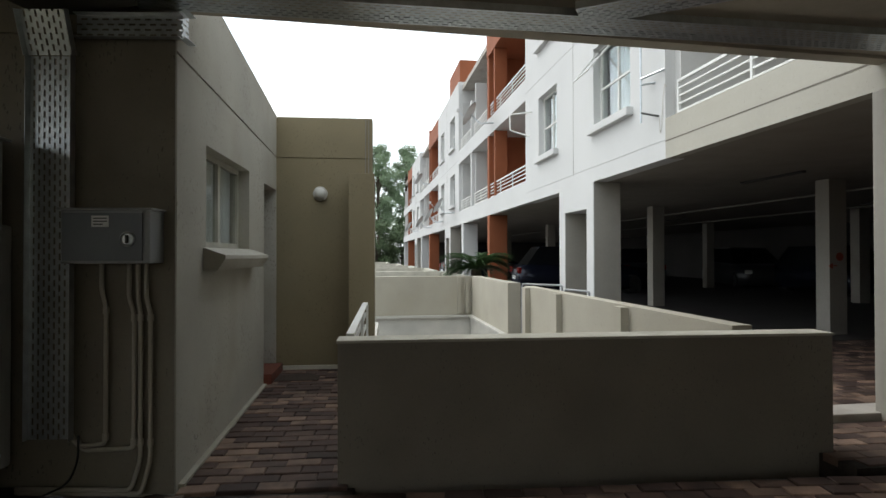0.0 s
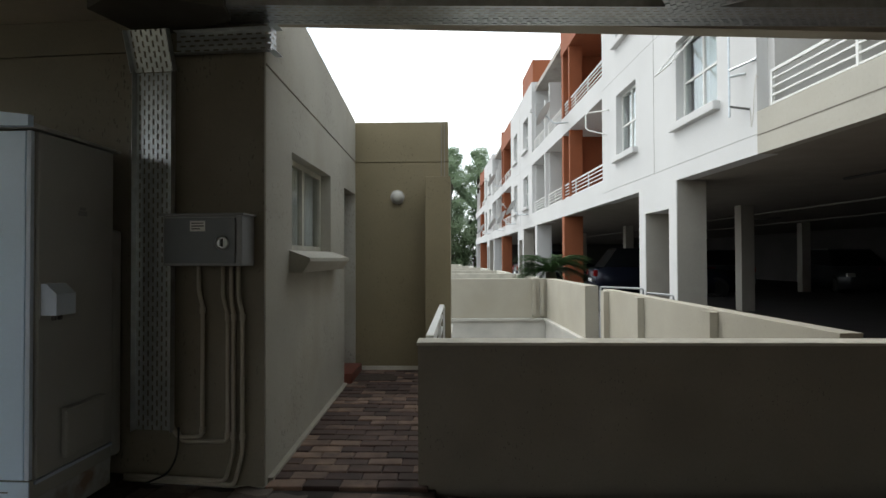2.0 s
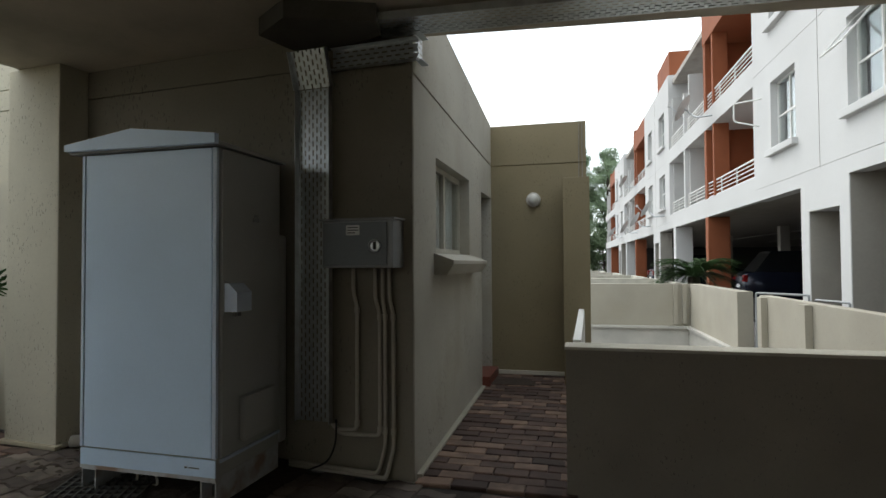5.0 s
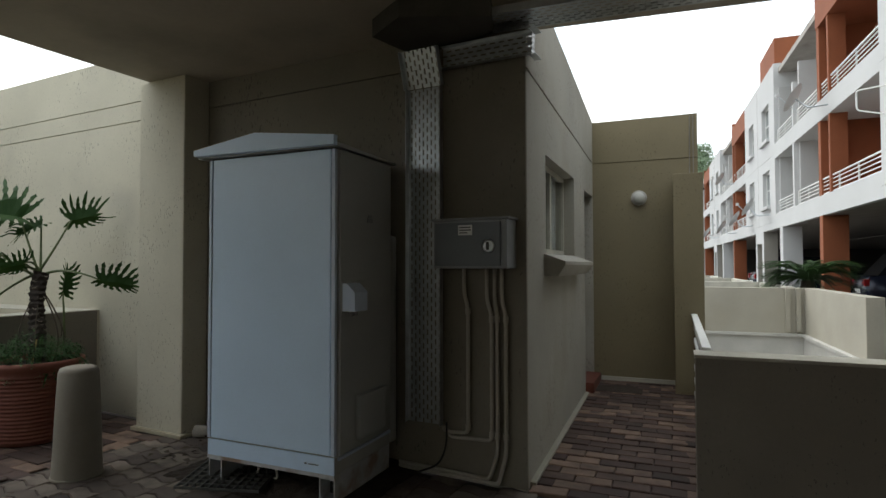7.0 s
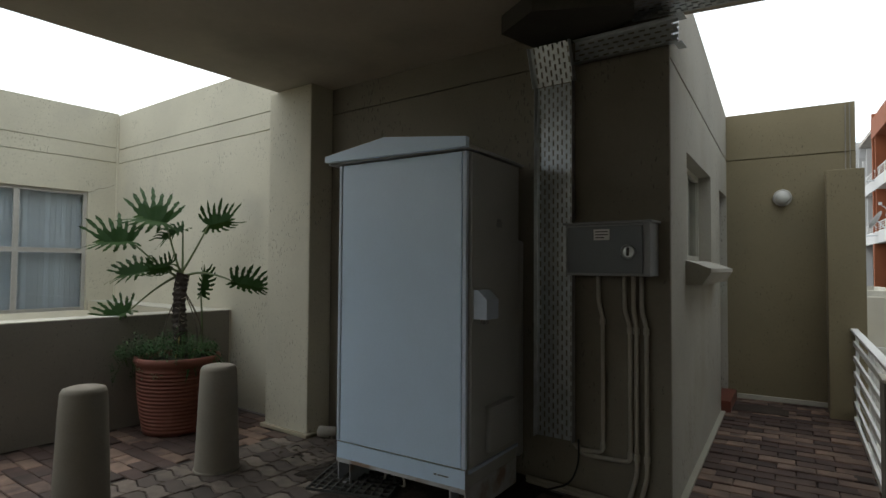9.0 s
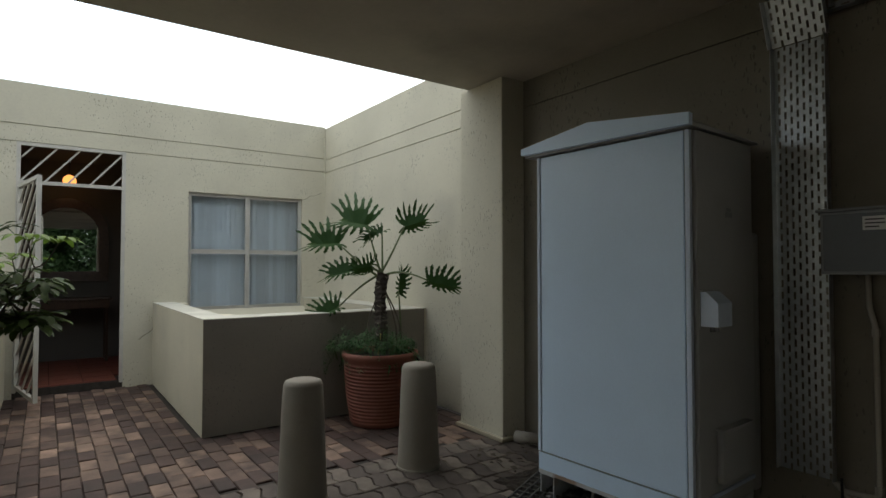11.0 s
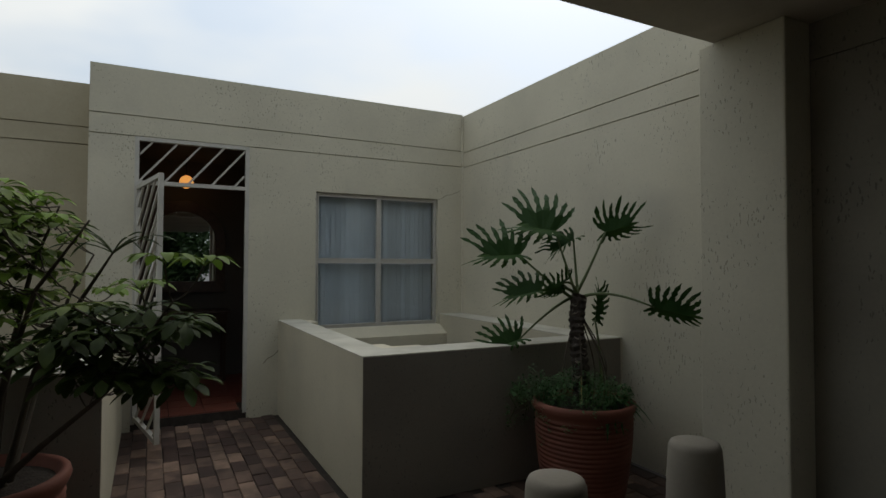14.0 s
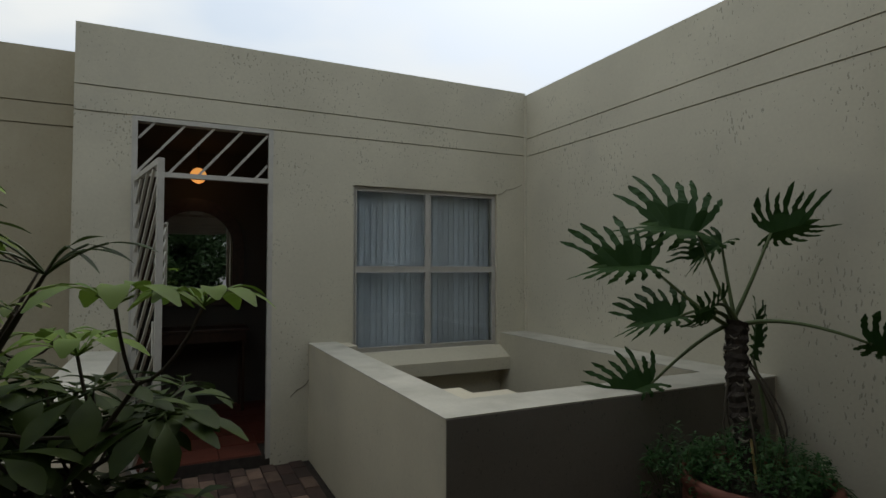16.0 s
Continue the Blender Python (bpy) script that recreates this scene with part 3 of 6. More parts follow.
# thin skins that make the front faces darker than the rest of the walls
setting("light_well_front", boxes((-4.87, -4.866, 1.752, 3.80, 0.0, 0.904)), TAUPE, "dark taupe front of the light well wall")
setting("planter_front", boxes((-4.90, -4.896, -6.0, 0.428, 0.0, 0.928)), TAUPE, "dark taupe front of the planter wall")
setting("planter_coping", boxes((-7.34, -4.894, 0.198, 0.432, 0.931, 0.938), (-5.13, -4.894, -6.0, 0.198, 0.931, 0.938)), COPING, "weathered light top of the planter wall")
bm = prism([(-7.34, 1.98), (-7.17, 1.98), (-7.17, 3.53), (-7.34, 3.53)], 0.60, 0, tops=[0.80, 0.71, 0.71, 0.80])
setting("window_ledge", bm, PLASTER_PLAIN, "sloping plaster ledge under the courtyard window")

# passage: side wall with window and door, end wall, fin
bm = wall_cells([0.014, 2.86], [-0.05, 2.35], [(0.53, 1.68, 1.39, 2.06), (2.26, 2.855, 0.06, 2.03)], -0.26, 0.0, "y")
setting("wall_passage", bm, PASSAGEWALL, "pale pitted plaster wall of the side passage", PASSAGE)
bm = prism([(-0.26, 0.02), (-0.012, 0.02), (-0.012, 2.86), (-0.26, 2.86)], 2.35, 0, tops=[2.485, 2.485, 2.385, 2.385])
setting("wall_passage_groove", bm, GROOVE, "dark recessed groove line", PASSAGE)
bm = bmesh.new()
lo = [(-0.26, 0.014, 2.35), (0.0, 0.014, 2.35), (0.0, 2.86, 2.35), (-0.26, 2.86, 2.35)]
hi = [(-0.26, 0.014, 2.478), (0.0, 0.014, 2.478), (0.0, 2.86, 2.378), (-0.26, 2.86, 2.378)]
for za, zb in ((lo, hi), ([(-0.26, 0.27, 2.485), (0.0, 0.27, 2.485), (0.0, 2.86, 2.395), (-0.26, 2.86, 2.395)], [(-0.26, 0.27, 3.13), (0.0, 0.27, 3.13), (0.0, 2.86, 2.83), (-0.26, 2.86, 2.83)]),
               ([(-0.26, 0.014, 2.495), (0.0, 0.014, 2.495), (0.0, 0.27, 2.485), (-0.26, 0.27, 2.485)], [(-0.26, 0.014, 2.79), (0.0, 0.014, 2.79), (0.0, 0.27, 2.79), (-0.26, 0.27, 2.79)])):
    a, b = [bm.verts.new(p) for p in za], [bm.verts.new(p) for p in zb]
    bm.faces.new(a[::-1])
    bm.faces.new(b)
    for i in range(4):
        bm.faces.new((a[i], a[(i + 1) % 4], b[(i + 1) % 4], b[i]))
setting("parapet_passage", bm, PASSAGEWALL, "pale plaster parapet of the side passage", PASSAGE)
bm = wall_cells([-0.26, 1.02], [-0.05, 2.82], [], 2.86, 3.08, "x", grooves=(2.38,))
setting("wall_passage_end", bm, OLIVE, "olive-beige plaster end wall with a groove line", PASSAGE)
setting("fin", boxes((0.79, 1.05, 2.48, 2.859, -0.05, 2.17), bevel=0.006), OLIVE, "olive-beige plaster fin at the end of the passage", PASSAGE)
setting("passage_skirting", boxes((0.0, 0.79, 2.835, 2.859, 0.115, 0.155)), COPING, "pale skirting strip of the end wall", PASSAGE)
setting("passage_kerb", prism([(0, 0.05), (0.035, 0.05), (0.035, 2.24), (0, 2.24)], -0.1, 0, tops=[0.03, 0.03, 0.105, 0.105]), YARDWALL, "pale mortar fillet along the passage wall", PASSAGE)
setting("passage_bed", prism([(0, -0.3), (1.0, -0.3), (1.0, 2.86), (0, 2.86)], -0.3, 0, tops=[-0.022, -0.022, 0.088, 0.088]), JOINT, "dark joint sand in the passage", PASSAGE)
setting("door_step", boxes((-0.2, 0.075, 2.25, 2.83, 0.0, 0.19), bevel=0.006), REDTILE, "red tiled door step", PASSAGE)
setting("passage_door_lining", boxes((-0.26, -0.24, 2.2, 2.86, 0.19, 2.1)), DARKWOOD, "dark door set deep in the passage wall", PASSAGE)

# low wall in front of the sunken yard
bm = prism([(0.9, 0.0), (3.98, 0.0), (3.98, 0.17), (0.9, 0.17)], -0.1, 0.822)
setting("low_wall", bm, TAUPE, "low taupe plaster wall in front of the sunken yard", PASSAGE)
setting("low_wall_coping", boxes((0.893, 3.99, -0.008, 0.178, 0.822, 0.84), bevel=0.004), COPING, "light weathered top of the low wall", PASSAGE)
setting("yard_wall_retaining", boxes((0.9, 0.98, 0.17, 9.0, -1.6, -0.12)), YARDFLOOR, "white retaining wall of the sunken yard", PASSAGE)
bm = boxes((-0.84, -0.69, 0.3, 5.35, -1.6, 0.845), (-0.86, -0.63, 6.3, 9.65, -1.6, 0.845), (-4.2, -0.86, 9.6, 9.78, -0.05, 0.845), bevel=0.004)
for v in (1.83, 3.65, 5.04):
    box(bm, -0.92, -0.84, v, v + 0.16, -1.6, 0.83, bevel=0.004)
for u in (-1.02, -1.2):
    box(bm, u, u + 0.08, 9.53, 9.6, 0.0, 0.84)
setting("yard_wall", bm, YARDWALL, "beige yard walls with small piers", YARD)
bm = boxes((-4.2, -0.95, 9.50, 9.6, -0.1, -0.05), (-0.95, -0.862, 6.32, 9.6, -0.1, -0.05), (-4.2, -0.902, 9.57, 9.78, -1.6, -0.102), (-0.90, -0.862, 6.32, 9.78, -1.6, -0.102))
setting("yard_ledge", bm, YARDFLOOR, "pale ledge and lower wall of the sunken yard", YARD)
bm = bmesh.new()
for v, r in ((13.5, -1.0), (18.0, -1.1), (23.0, -1.3), (29.0, -1.5), (37.0, -1.8)):
    box(bm, -6.5, r, v, v + 0.2, -0.3, 0.85, bevel=0.004)
    box(bm, r, r + 0.15, v - 3.0, v + 0.2, -0.3, 0.84, bevel=0.004)
setting("yard_wall_far", bm, COPING, "row of pale cross walls of the neighbouring yards", YARD)
setting("kerb", boxes((-0.3, 3.2, 0.46, 0.72, -0.1, 0.15), bevel=0.015), CONCRETE, "low concrete kerb ramp at the parking entrance", YARD)

# ---- white apartment block with parking below ----
block = thing("apartment_building", "white and rust-orange apartment block over open parking", "building", BLOCK)


def block_window(v0, v1, z0, z1):
    w = part("window", boxes((0.11, 0.15, v0, v0 + 0.035, z0, z1), (0.11, 0.15, v1 - 0.035, v1, z0, z1), (0.11, 0.15, v0 + 0.035, v1 - 0.035, z0, z0 + 0.035),
                             (0.11, 0.15, v0 + 0.035, v1 - 0.035, z1 - 0.035, z1)), RAILPAINT, block, "white steel window")
    part("mullion", boxes((0.112, 0.148, (v0 + v1) / 2 - 0.016, (v0 + v1) / 2 + 0.016, z0 + 0.035, z1 - 0.035)), RAILPAINT, w)
    part("glazing_bar", boxes((0.114, 0.146, v0 + 0.035, v1 - 0.035, z0 + (z1 - z0) * 0.47, z0 + (z1 - z0) * 0.47 + 0.03)), RAILPAINT, w)
    g = part("pane", boxes((0.128, 0.132, v0 + 0.03, v1 - 0.03, z0 + 0.03, z1 - 0.03)), GLASS, w, "clear window glass")
    g.visible_shadow = False
    part("curtain", drape(0.28, v0, v1, z0, z1), CURTAIN, w, "pale curtain behind the glass")
    part("sill", boxes((-0.09, 0.11, v0 - 0.07, v1 + 0.07, z0 - 0.11, z0 - 0.002), bevel=0.012), FACADE, w, "projecting white sill")
    return w


def drape(u, v0, v1, z0, z1):
    """A hanging cloth with folds."""
    bm = bmesh.new()
    n = 36
    rows = []
    for z in (z0, z1):
        rows.append([bm.verts.new((u + 0.03 * math.sin(i * 1.9) + 0.012 * math.sin(i * 0.7), v0 + (v1 - v0) * i / n, z)) for i in range(n + 1)])
    back = [[bm.verts.new((v.co.x + 0.008, v.co.y, v.co.z)) for v in r] for r in rows]
    for i in range(n):
        bm.faces.new((rows[0][i], rows[0][i + 1], rows[1][i + 1], rows[1][i]))
        bm.faces.new((back[0][i + 1], back[0][i], back[1][i], back[1][i + 1]))
    return bm


def block_railing(v0, v1, z0, u=0.05):
    r = part("railing", boxes((u, u + 0.03, v0, v1, z0 + 0.36, z0 + 0.39)), RAILPAINT, block, "white painted steel railing")
    for k in range(4):
        part("bar", boxes((u + 0.006, u + 0.024, v0, v1, z0 + 0.03 + 0.085 * k, z0 + 0.048 + 0.085 * k)), RAILPAINT, r)
    n = max(2, round((v1 - v0) / 1.1))
    for k in range(n + 1):
        v = v0 + (v1 - v0 - 0.03) * k / n
        part("post", boxes((u + 0.002, u + 0.028, v, v + 0.03, z0 - 0.02, z0 + 0.36)), RAILPAINT, r)


def bay(v0, v1, wall, levels=2, face=FACADE):
    """A stack of recessed balconies."""
    for k in range(levels):
        z = 2.41 + 2.15 * k
        part("parapet", boxes((0.0, 0.12, v0, v1, z, z + 0.45)), face, block, "solid balcony parapet")
        part("balcony_floor", boxes((0.12, 1.5, v0, v1, z + (0 if k else 0.02), z + 0.16)), face, block)
        part("recess_wall", boxes((1.5, 1.62, v0, v1, z + 0.16, z + 2.15)), wall, block)
        part("recess_side", boxes((0.12, 1.5, v1 - 0.12, v1, z + 0.16, z + 2.15)), wall, block)
        block_railing(v0 + 0.12, v1 - 0.15, z + 0.45)
    z = 2.41 + 2.15 * levels
    if wall is RUST or face is CREAM:
        part("roof_parapet", boxes((0.0, 0.14, v0, v1, z, z + 0.8), (0.14, 1.62, v0, v1, z, z + 0.15)), wall if wall is RUST else FACADE, block, "roof parapet")
    else:
        part("roof_parapet", boxes((1.49, 1.63, v0, v1, z, z + 0.35)), FACADE, block, "set-back roof parapet")


def module(v0):
    holes = []
    for k in range(2):
        for a, b in ((0.83, 1.98), (3.57, 4.6)):
            holes.append((v0 + a, v0 + b, 3.2 + 2.15 * k, 4.35 + 2.15 * k))
    part("wall", wall_cells([v0, v0 + 5.48], [2.41, 7.5], holes, 0.0, 0.22, "y", grooves=(2.62, 4.70), groove=0.007), FACADE, block, "white painted wall")
    part("wall_joint", boxes((-0.003, 0.0, v0 + 2.783, v0 + 2.789, 2.62, 7.4)), GROOVE, block, "thin vertical movement joint")
    for h in holes:
        block_window(*h)
    part("inner_wall", boxes((0.9, 1.0, v0, v0 + 5.48, 2.5, 7.4)), RECESS, block)
    for a in (0.0, 5.33):
        part("wall_end", boxes((0.22, 1.5, v0 + a, v0 + a + 0.15, 2.6, 7.4)), FACADE, block)
    bay(v0 + 5.48, v0 + 9.2, RUST)
    part("fin", boxes((0.015, 0.5, v0 + 9.0, v0 + 9.2, 2.862, 7.75), bevel=0.01), RUST, block, "rust-orange fin")
    part("fin", boxes((0.015, 0.35, v0 + 8.3, v0 + 8.42, 2.862, 7.5), bevel=0.01), RUST, block, "rust-orange fin")
    bay(v0 + 9.2, v0 + 11.4, RECESS)
    bay(v0 + 11.55, v0 + 13.78, RECESS)
    part("post_wall", boxes((0.0, 0.3, v0 + 11.4, v0 + 11.55, 2.41, 6.2)), FACADE, block)
    part("pier_wall", wall_cells([v0 + 2.0, v0 + 3.45], [-0.3, 2.41], [(v0 + 2.26, v0 + 3.18, -1, 2.03)], 0.0, 0.42, "y"), FACADE, block, "white pier with a narrow opening")
    for a, b in ((1.994, 2.0), (3.174, 3.18), (2.26, 2.266), (3.45, 3.456)):
        part("pier_lining", boxes((0.012, 0.418, v0 + a, v0 + b, -0.3, 2.028 if 2.1 < a < 3.3 else 2.409)), REVEAL, block, "beige-grey painted side of the pier")
    part("column", boxes((0.0, 0.5, v0 + 8.9, v0 + 9.15, -0.3, 2.41), bevel=0.01), RUST, block, "rust-orange column")
    part("column", boxes((0.0, 0.5, v0 + 12.9, v0 + 13.25, -0.3, 2.41), bevel=0.01), FACADE, block, "white column")


for v in (2.62, 16.4, 30.18):
    module(v)
bay(-1.2, 2.62, RECESS, face=CREAM)
part("parapet_joint", boxes((-0.003, 0.0, -1.2, 2.62, 2.60, 2.612)), GROOVE, block, "dark drip groove")
part("roof_room", boxes((0.15, 1.6, 17.0, 19.4, 7.36, 8.5)), RUST, block, "rust-orange roof room")
part("roof_room", boxes((1.5, 5.0, 27.0, 29.5, 7.5, 8.3)), RUST, block, "rust-orange roof room")
part("column", boxes((-0.02, 0.3, -0.34, 0.02, -0.3, 2.41), bevel=0.01), REVEAL, block, "pale column")
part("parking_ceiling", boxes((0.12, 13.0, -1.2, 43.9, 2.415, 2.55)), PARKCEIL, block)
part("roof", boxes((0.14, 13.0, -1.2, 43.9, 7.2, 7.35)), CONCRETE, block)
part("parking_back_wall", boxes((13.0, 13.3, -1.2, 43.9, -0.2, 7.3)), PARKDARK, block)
# unseen wall, added to keep daylight out of the near parking end
part("unseen_end_wall", boxes((0.8, 13.0, -1.4, -1.2, -0.2, 7.3)), PARKDARK, block)
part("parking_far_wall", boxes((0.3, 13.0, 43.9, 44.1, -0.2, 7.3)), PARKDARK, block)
setting("parking_floor", boxes((0.75, 15.5, -1.6, 50.0, -0.2, 0.02)), PARKFLOOR, "concrete parking floor, darkened in colour for the gloom", YARD)
for u, v in ((3.08, 3.9), (2.87, 8.45), (3.0, 16.0), (3.0, 22.0), (3.0, 30.0), (8.0, 3.9), (8.0, 8.4), (8.26, 14.7)):
    part("parking_column", boxes((u + 0.14, u + 0.42, v, v + 0.25, -0.2, 2.42), bevel=0.01), REVEAL, block, "pale parking column")
for k, (u, v) in enumerate(((2.2, 3.2), (7.0, 6.0), (6.0, 12.0))):
    part("strip_light_housing", boxes((u, u + 0.06, v, v + 1.2, 2.38, 2.41), bevel=0.01), PARKDARK, block, "unlit ceiling strip light")
for u, z in ((4.6, 2.385), (7.4, 2.375)):
    part("ceiling_pipe", tubes([(u, -1.1, z), (u, 30.0, z)], r=0.018, steps=6), REVEAL, block, "thin pale pipe under the parking soffit")
arrow = part("arrow_sign", boxes((3.26, 3.34, 3.896, 3.899, 1.165, 1.18)), SIGNRED, block, "small dull red arrow sign")
part("arrow_head", prism([(3.20, 0), (3.27, 0.045), (3.27, -0.045)], 0, 0.003), SIGNRED, arrow, m=pose(0, 3.898, 1.17, 90, 0, 0))
part("sign_disc", lathe([(0.06, 0), (0.06, 0.004)], 20), SIGNRED, block, "small dull red sign", m=pose(3.38, 3.898, 1.30, 90, 0, 0))


def dish(bm, c, r, aim):
    m = look(c, Vector(c) + Vector(aim)) @ pose(0, 0, 0, 180, 0, 0)
    rings = []
    for k in range(5):
        rr, zz = r * k / 4, 0.22 * r * (k / 4) ** 2
        rings.append([bm.verts.new(m @ Vector((rr * math.cos(a * math.pi / 8), 1.12 * rr * math.sin(a * math.pi / 8), zz))) for a in range(16)])
    for p, q in zip(rings[1:], rings[2:]):
        for i in range(16):
            bm.faces.new((p[i], p[(i + 1) % 16], q[(i + 1) % 16], q[i]))
    bm.faces.new(rings[1])
    return m


def satellite_dish(v, z):
    d = thing("satellite_dish", "white satellite dish on a bent wall arm", "satellite dish", BLOCK @ pose(-0.02, v, z), "satellite dishes on the block")
    bm = bmesh.new()
    dish(bm, (-0.52, 0.33, 0.27), 0.30, (-0.78, 0.32, 0.52))
    part("reflector", bm, DISHWHITE, d, smooth=True)
    part("arm", tubes(bend([(0, 0, 0), (-0.35, 0.05, -0.02), (-0.52, 0.33, 0.26)], 5, 0.08), r=0.02), GALV, d, "grey bent steel arm")
    part("feed_arm", tubes([(-0.53, 0.34, 0.02), (-0.86, 0.46, 0.40)], r=0.012), GALV, d)
    part("feed", boxes((-0.90, -0.82, 0.42, 0.50, 0.37, 0.45), bevel=0.01), DISHWHITE, d)


for v, z in ((10.9, 4.75), (17.2, 2.9), (20.3, 2.75), (24.6, 4.9), (24.3, 2.7), (31.0, 2.8)):
    satellite_dish(v, z)

mast = thing("aerial_mast", "grey television aerial mast clamped to the white wall", "aerial", BLOCK @ pose(-0.12, 2.95, 3.0))
part("pole", tubes([(0, 0, -0.12), (0, 0, 2.6)], r=0.013), GALV, mast)
part("bracket", tubes([(0.12, -0.33, 0.42), (0, 0, 0.4)], [(0.12, -0.12, 0.33), (0, 0, 0.33)], r=0.014), GALV, mast)
part("bracket", tubes([(0.12, -0.2, -0.08), (0, 0, 0.0)], r=0.012), DARKSTEEL, mast)
part("cable", tubes([(0.11, -0.22, -0.1), (0.11, -0.235, -0.28), (0.11, -0.27, -0.2), (0.11, -0.30, 0.1), (0.11, -0.34, 0.25), (0.11, -0.38, 0.2)], r=0.003), PVC, mast)
bracket = thing("bent_aerial", "bent white aerial bracket on the block's corner", "aerial", BLOCK @ pose(-0.01, 7.9, 3.95))
part("arm", tubes(bend([(0, -0.25, 0.25), (-0.35, 0.1, 0.28), (-0.35, 0.1, -0.05), (0, -0.1, -0.2)], 5, 0.06), r=0.014), RAILPAINT, bracket)
# open casement sash of the first window
sash = part("open_sash", boxes((-0.02, 0.0, 0, 0.56, -0.62, -0.59), (-0.02, 0.0, 0, 0.56, -0.03, 0.0), (-0.02, 0.0, 0, 0.03, -0.59, -0.03), (-0.02, 0.0, 0.53, 0.56, -0.59, -0.03)), RAILPAINT, block,
            "top-hung window sash, pushed open", m=pose(0.1, 4.03, 4.33, 0, 40, 0))
g = part("pane", boxes((-0.012, -0.008, 0.03, 0.53, -0.59, -0.03)), GLASS, sash)
g.visible_shadow = False


def car(name, label, paint, m):
    c = thing(name, label, "car", m, "parked cars")
    bm = bmesh.new()
    sections = [(-2.05, 0.62, 0.30, 0.66), (-1.95, 0.80, 0.22, 0.82), (-1.0, 0.86, 0.2, 0.92), (0.4, 0.88, 0.2, 0.95), (1.6, 0.86, 0.22, 0.96), (2.0, 0.82, 0.28, 0.92), (2.1, 0.7, 0.36, 0.8)]
    rings = []
    for y, w, z0, z1 in sections:
        rings.append([bm.verts.new(p) for p in ((-w, y, z0), (w, y, z0), (w, y, (z0 + z1) / 2), (w * 0.94, y, z1), (-w * 0.94, y, z1), (-w, y, (z0 + z1) / 2))])
    for a, b in zip(rings, rings[1:]):
        for i in range(6):
            bm.faces.new((a[i], a[(i + 1) % 6], b[(i + 1) % 6], b[i]))
    bm.faces.new(rings[0])
    bm.faces.new(rings[-1])
    part("body", bm, paint, c, smooth=True)
    bm = bmesh.new()
    a = [bm.verts.new(p) for p in ((-0.78, -1.1, 0.92), (0.78, -1.1, 0.92), (0.78, 1.85, 0.94), (-0.78, 1.85, 0.94))]
    b = [bm.verts.new(p) for p in ((-0.62, -0.3, 1.44), (0.62, -0.3, 1.44), (0.64, 1.45, 1.46), (-0.64, 1.45, 1.46))]
    for i in range(4):
        bm.faces.new((a[i], a[(i + 1) % 4], b[(i + 1) % 4], b[i]))
    part("cabin_glass", bm, CARGLASS, c, "dark tinted windows")
    part("roof", boxes((-0.63, 0.63, -0.3, 1.45, 1.44, 1.49), bevel=0.02), paint, c)
    for x in (-0.84, 0.68):
        for y in (-1.3, 1.3):
            w = part("wheel", lathe([(0.31, 0), (0.33, 0.04), (0.33, 0.14), (0.31, 0.18)], 24), TYRE, c, m=pose(x, y, 0.33, 0, 90, 0))
            part("rim", lathe([(0.2, -0.005), (0.2, 0.185)], 16), CHROME, w)
    for x in (-0.78, 0.55):
        part("tail_light", boxes((x, x + 0.23, 2.0, 2.12, 0.68, 0.86), bevel=0.02), TAILLIGHT, c, "red tail light")
        part("headlight", boxes((x, x + 0.23, -2.08, -1.98, 0.6, 0.72), bevel=0.02), LAMPGLASS, c)
    part("number_plate", boxes((-0.25, 0.25, 2.1, 2.115, 0.5, 0.6)), SIGNWHITE, c)
    return c


car("parked_car", "dark blue car with red tail lights under the block", CARBLUE, BLOCK @ pose(3.4, 13.6, 0.1, 0, 0, 84))
car("parked_car", "silver car deep in the dark parking", CARSILVER, BLOCK @ pose(10.4, 15.5, 0.1, 0, 0, 345))
car("parked_car", "silver car deep in the dark parking", CARSILVER, BLOCK @ pose(7.4, 18.5, 0.1, 0, 0, 170))
car("parked_car", "dark car deep in the dark parking", CARBLUE, BLOCK @ pose(10.5, 11.5, 0.1, 0, 0, 350))
car("parked_car", "dark car far along the parking", CARBLUE, BLOCK @ pose(2.2, 21.5, 0.1, 0, 0, 90))

# ---- carport: cabinet, meter box, trays ----
cab = thing("telecom_cabinet", "tall grey-blue metal telecom cabinet with a gabled roof", "cabinet", pose(-2.10, 3.385, 0, 0, 0, 3.2))
W, D0, D1 = 0.447, -0.33, 0.27
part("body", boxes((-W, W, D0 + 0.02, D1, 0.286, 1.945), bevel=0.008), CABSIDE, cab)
part("front_panel", boxes((-W + 0.023, W - 0.026, D0, D0 + 0.019, 0.292, 1.942), bevel=0.005), CABINET, cab, "plain enamelled front panel, skylight mixed into its blue-grey")
for a, b in ((-W - 0.003, -W + 0.017), (W - 0.019, W + 0.004)):
    part("corner_post", boxes((a, b, D0 - 0.003, D0 + 0.02, 0.292, 1.942), bevel=0.003), CAB_LIP, cab, "pale corner strip")
for x0, x1, z0, z1 in ((W - 0.0255, W - 0.0195, 0.290, 1.942), (-W + 0.0175, -W + 0.0225, 0.290, 1.942)):
    part("seam", boxes((x0, x1, D0 + 0.008, D0 + 0.0195, z0, z1)), CABLE, cab, "dark seam beside the front panel")
part("rear_casing", boxes((-W + 0.05, W + 0.012, D1 + 0.001, D1 + 0.085, 0.19, 1.50), bevel=0.025), CABSIDE, cab, "lower rear casing")
door = part("side_door", boxes((W, W + 0.02, D0 + 0.028, D1 - 0.015, 0.292, 1.940), bevel=0.006), CABSIDE, cab, "side door in the same enamel, toned down for shade")
bm = bmesh.new()
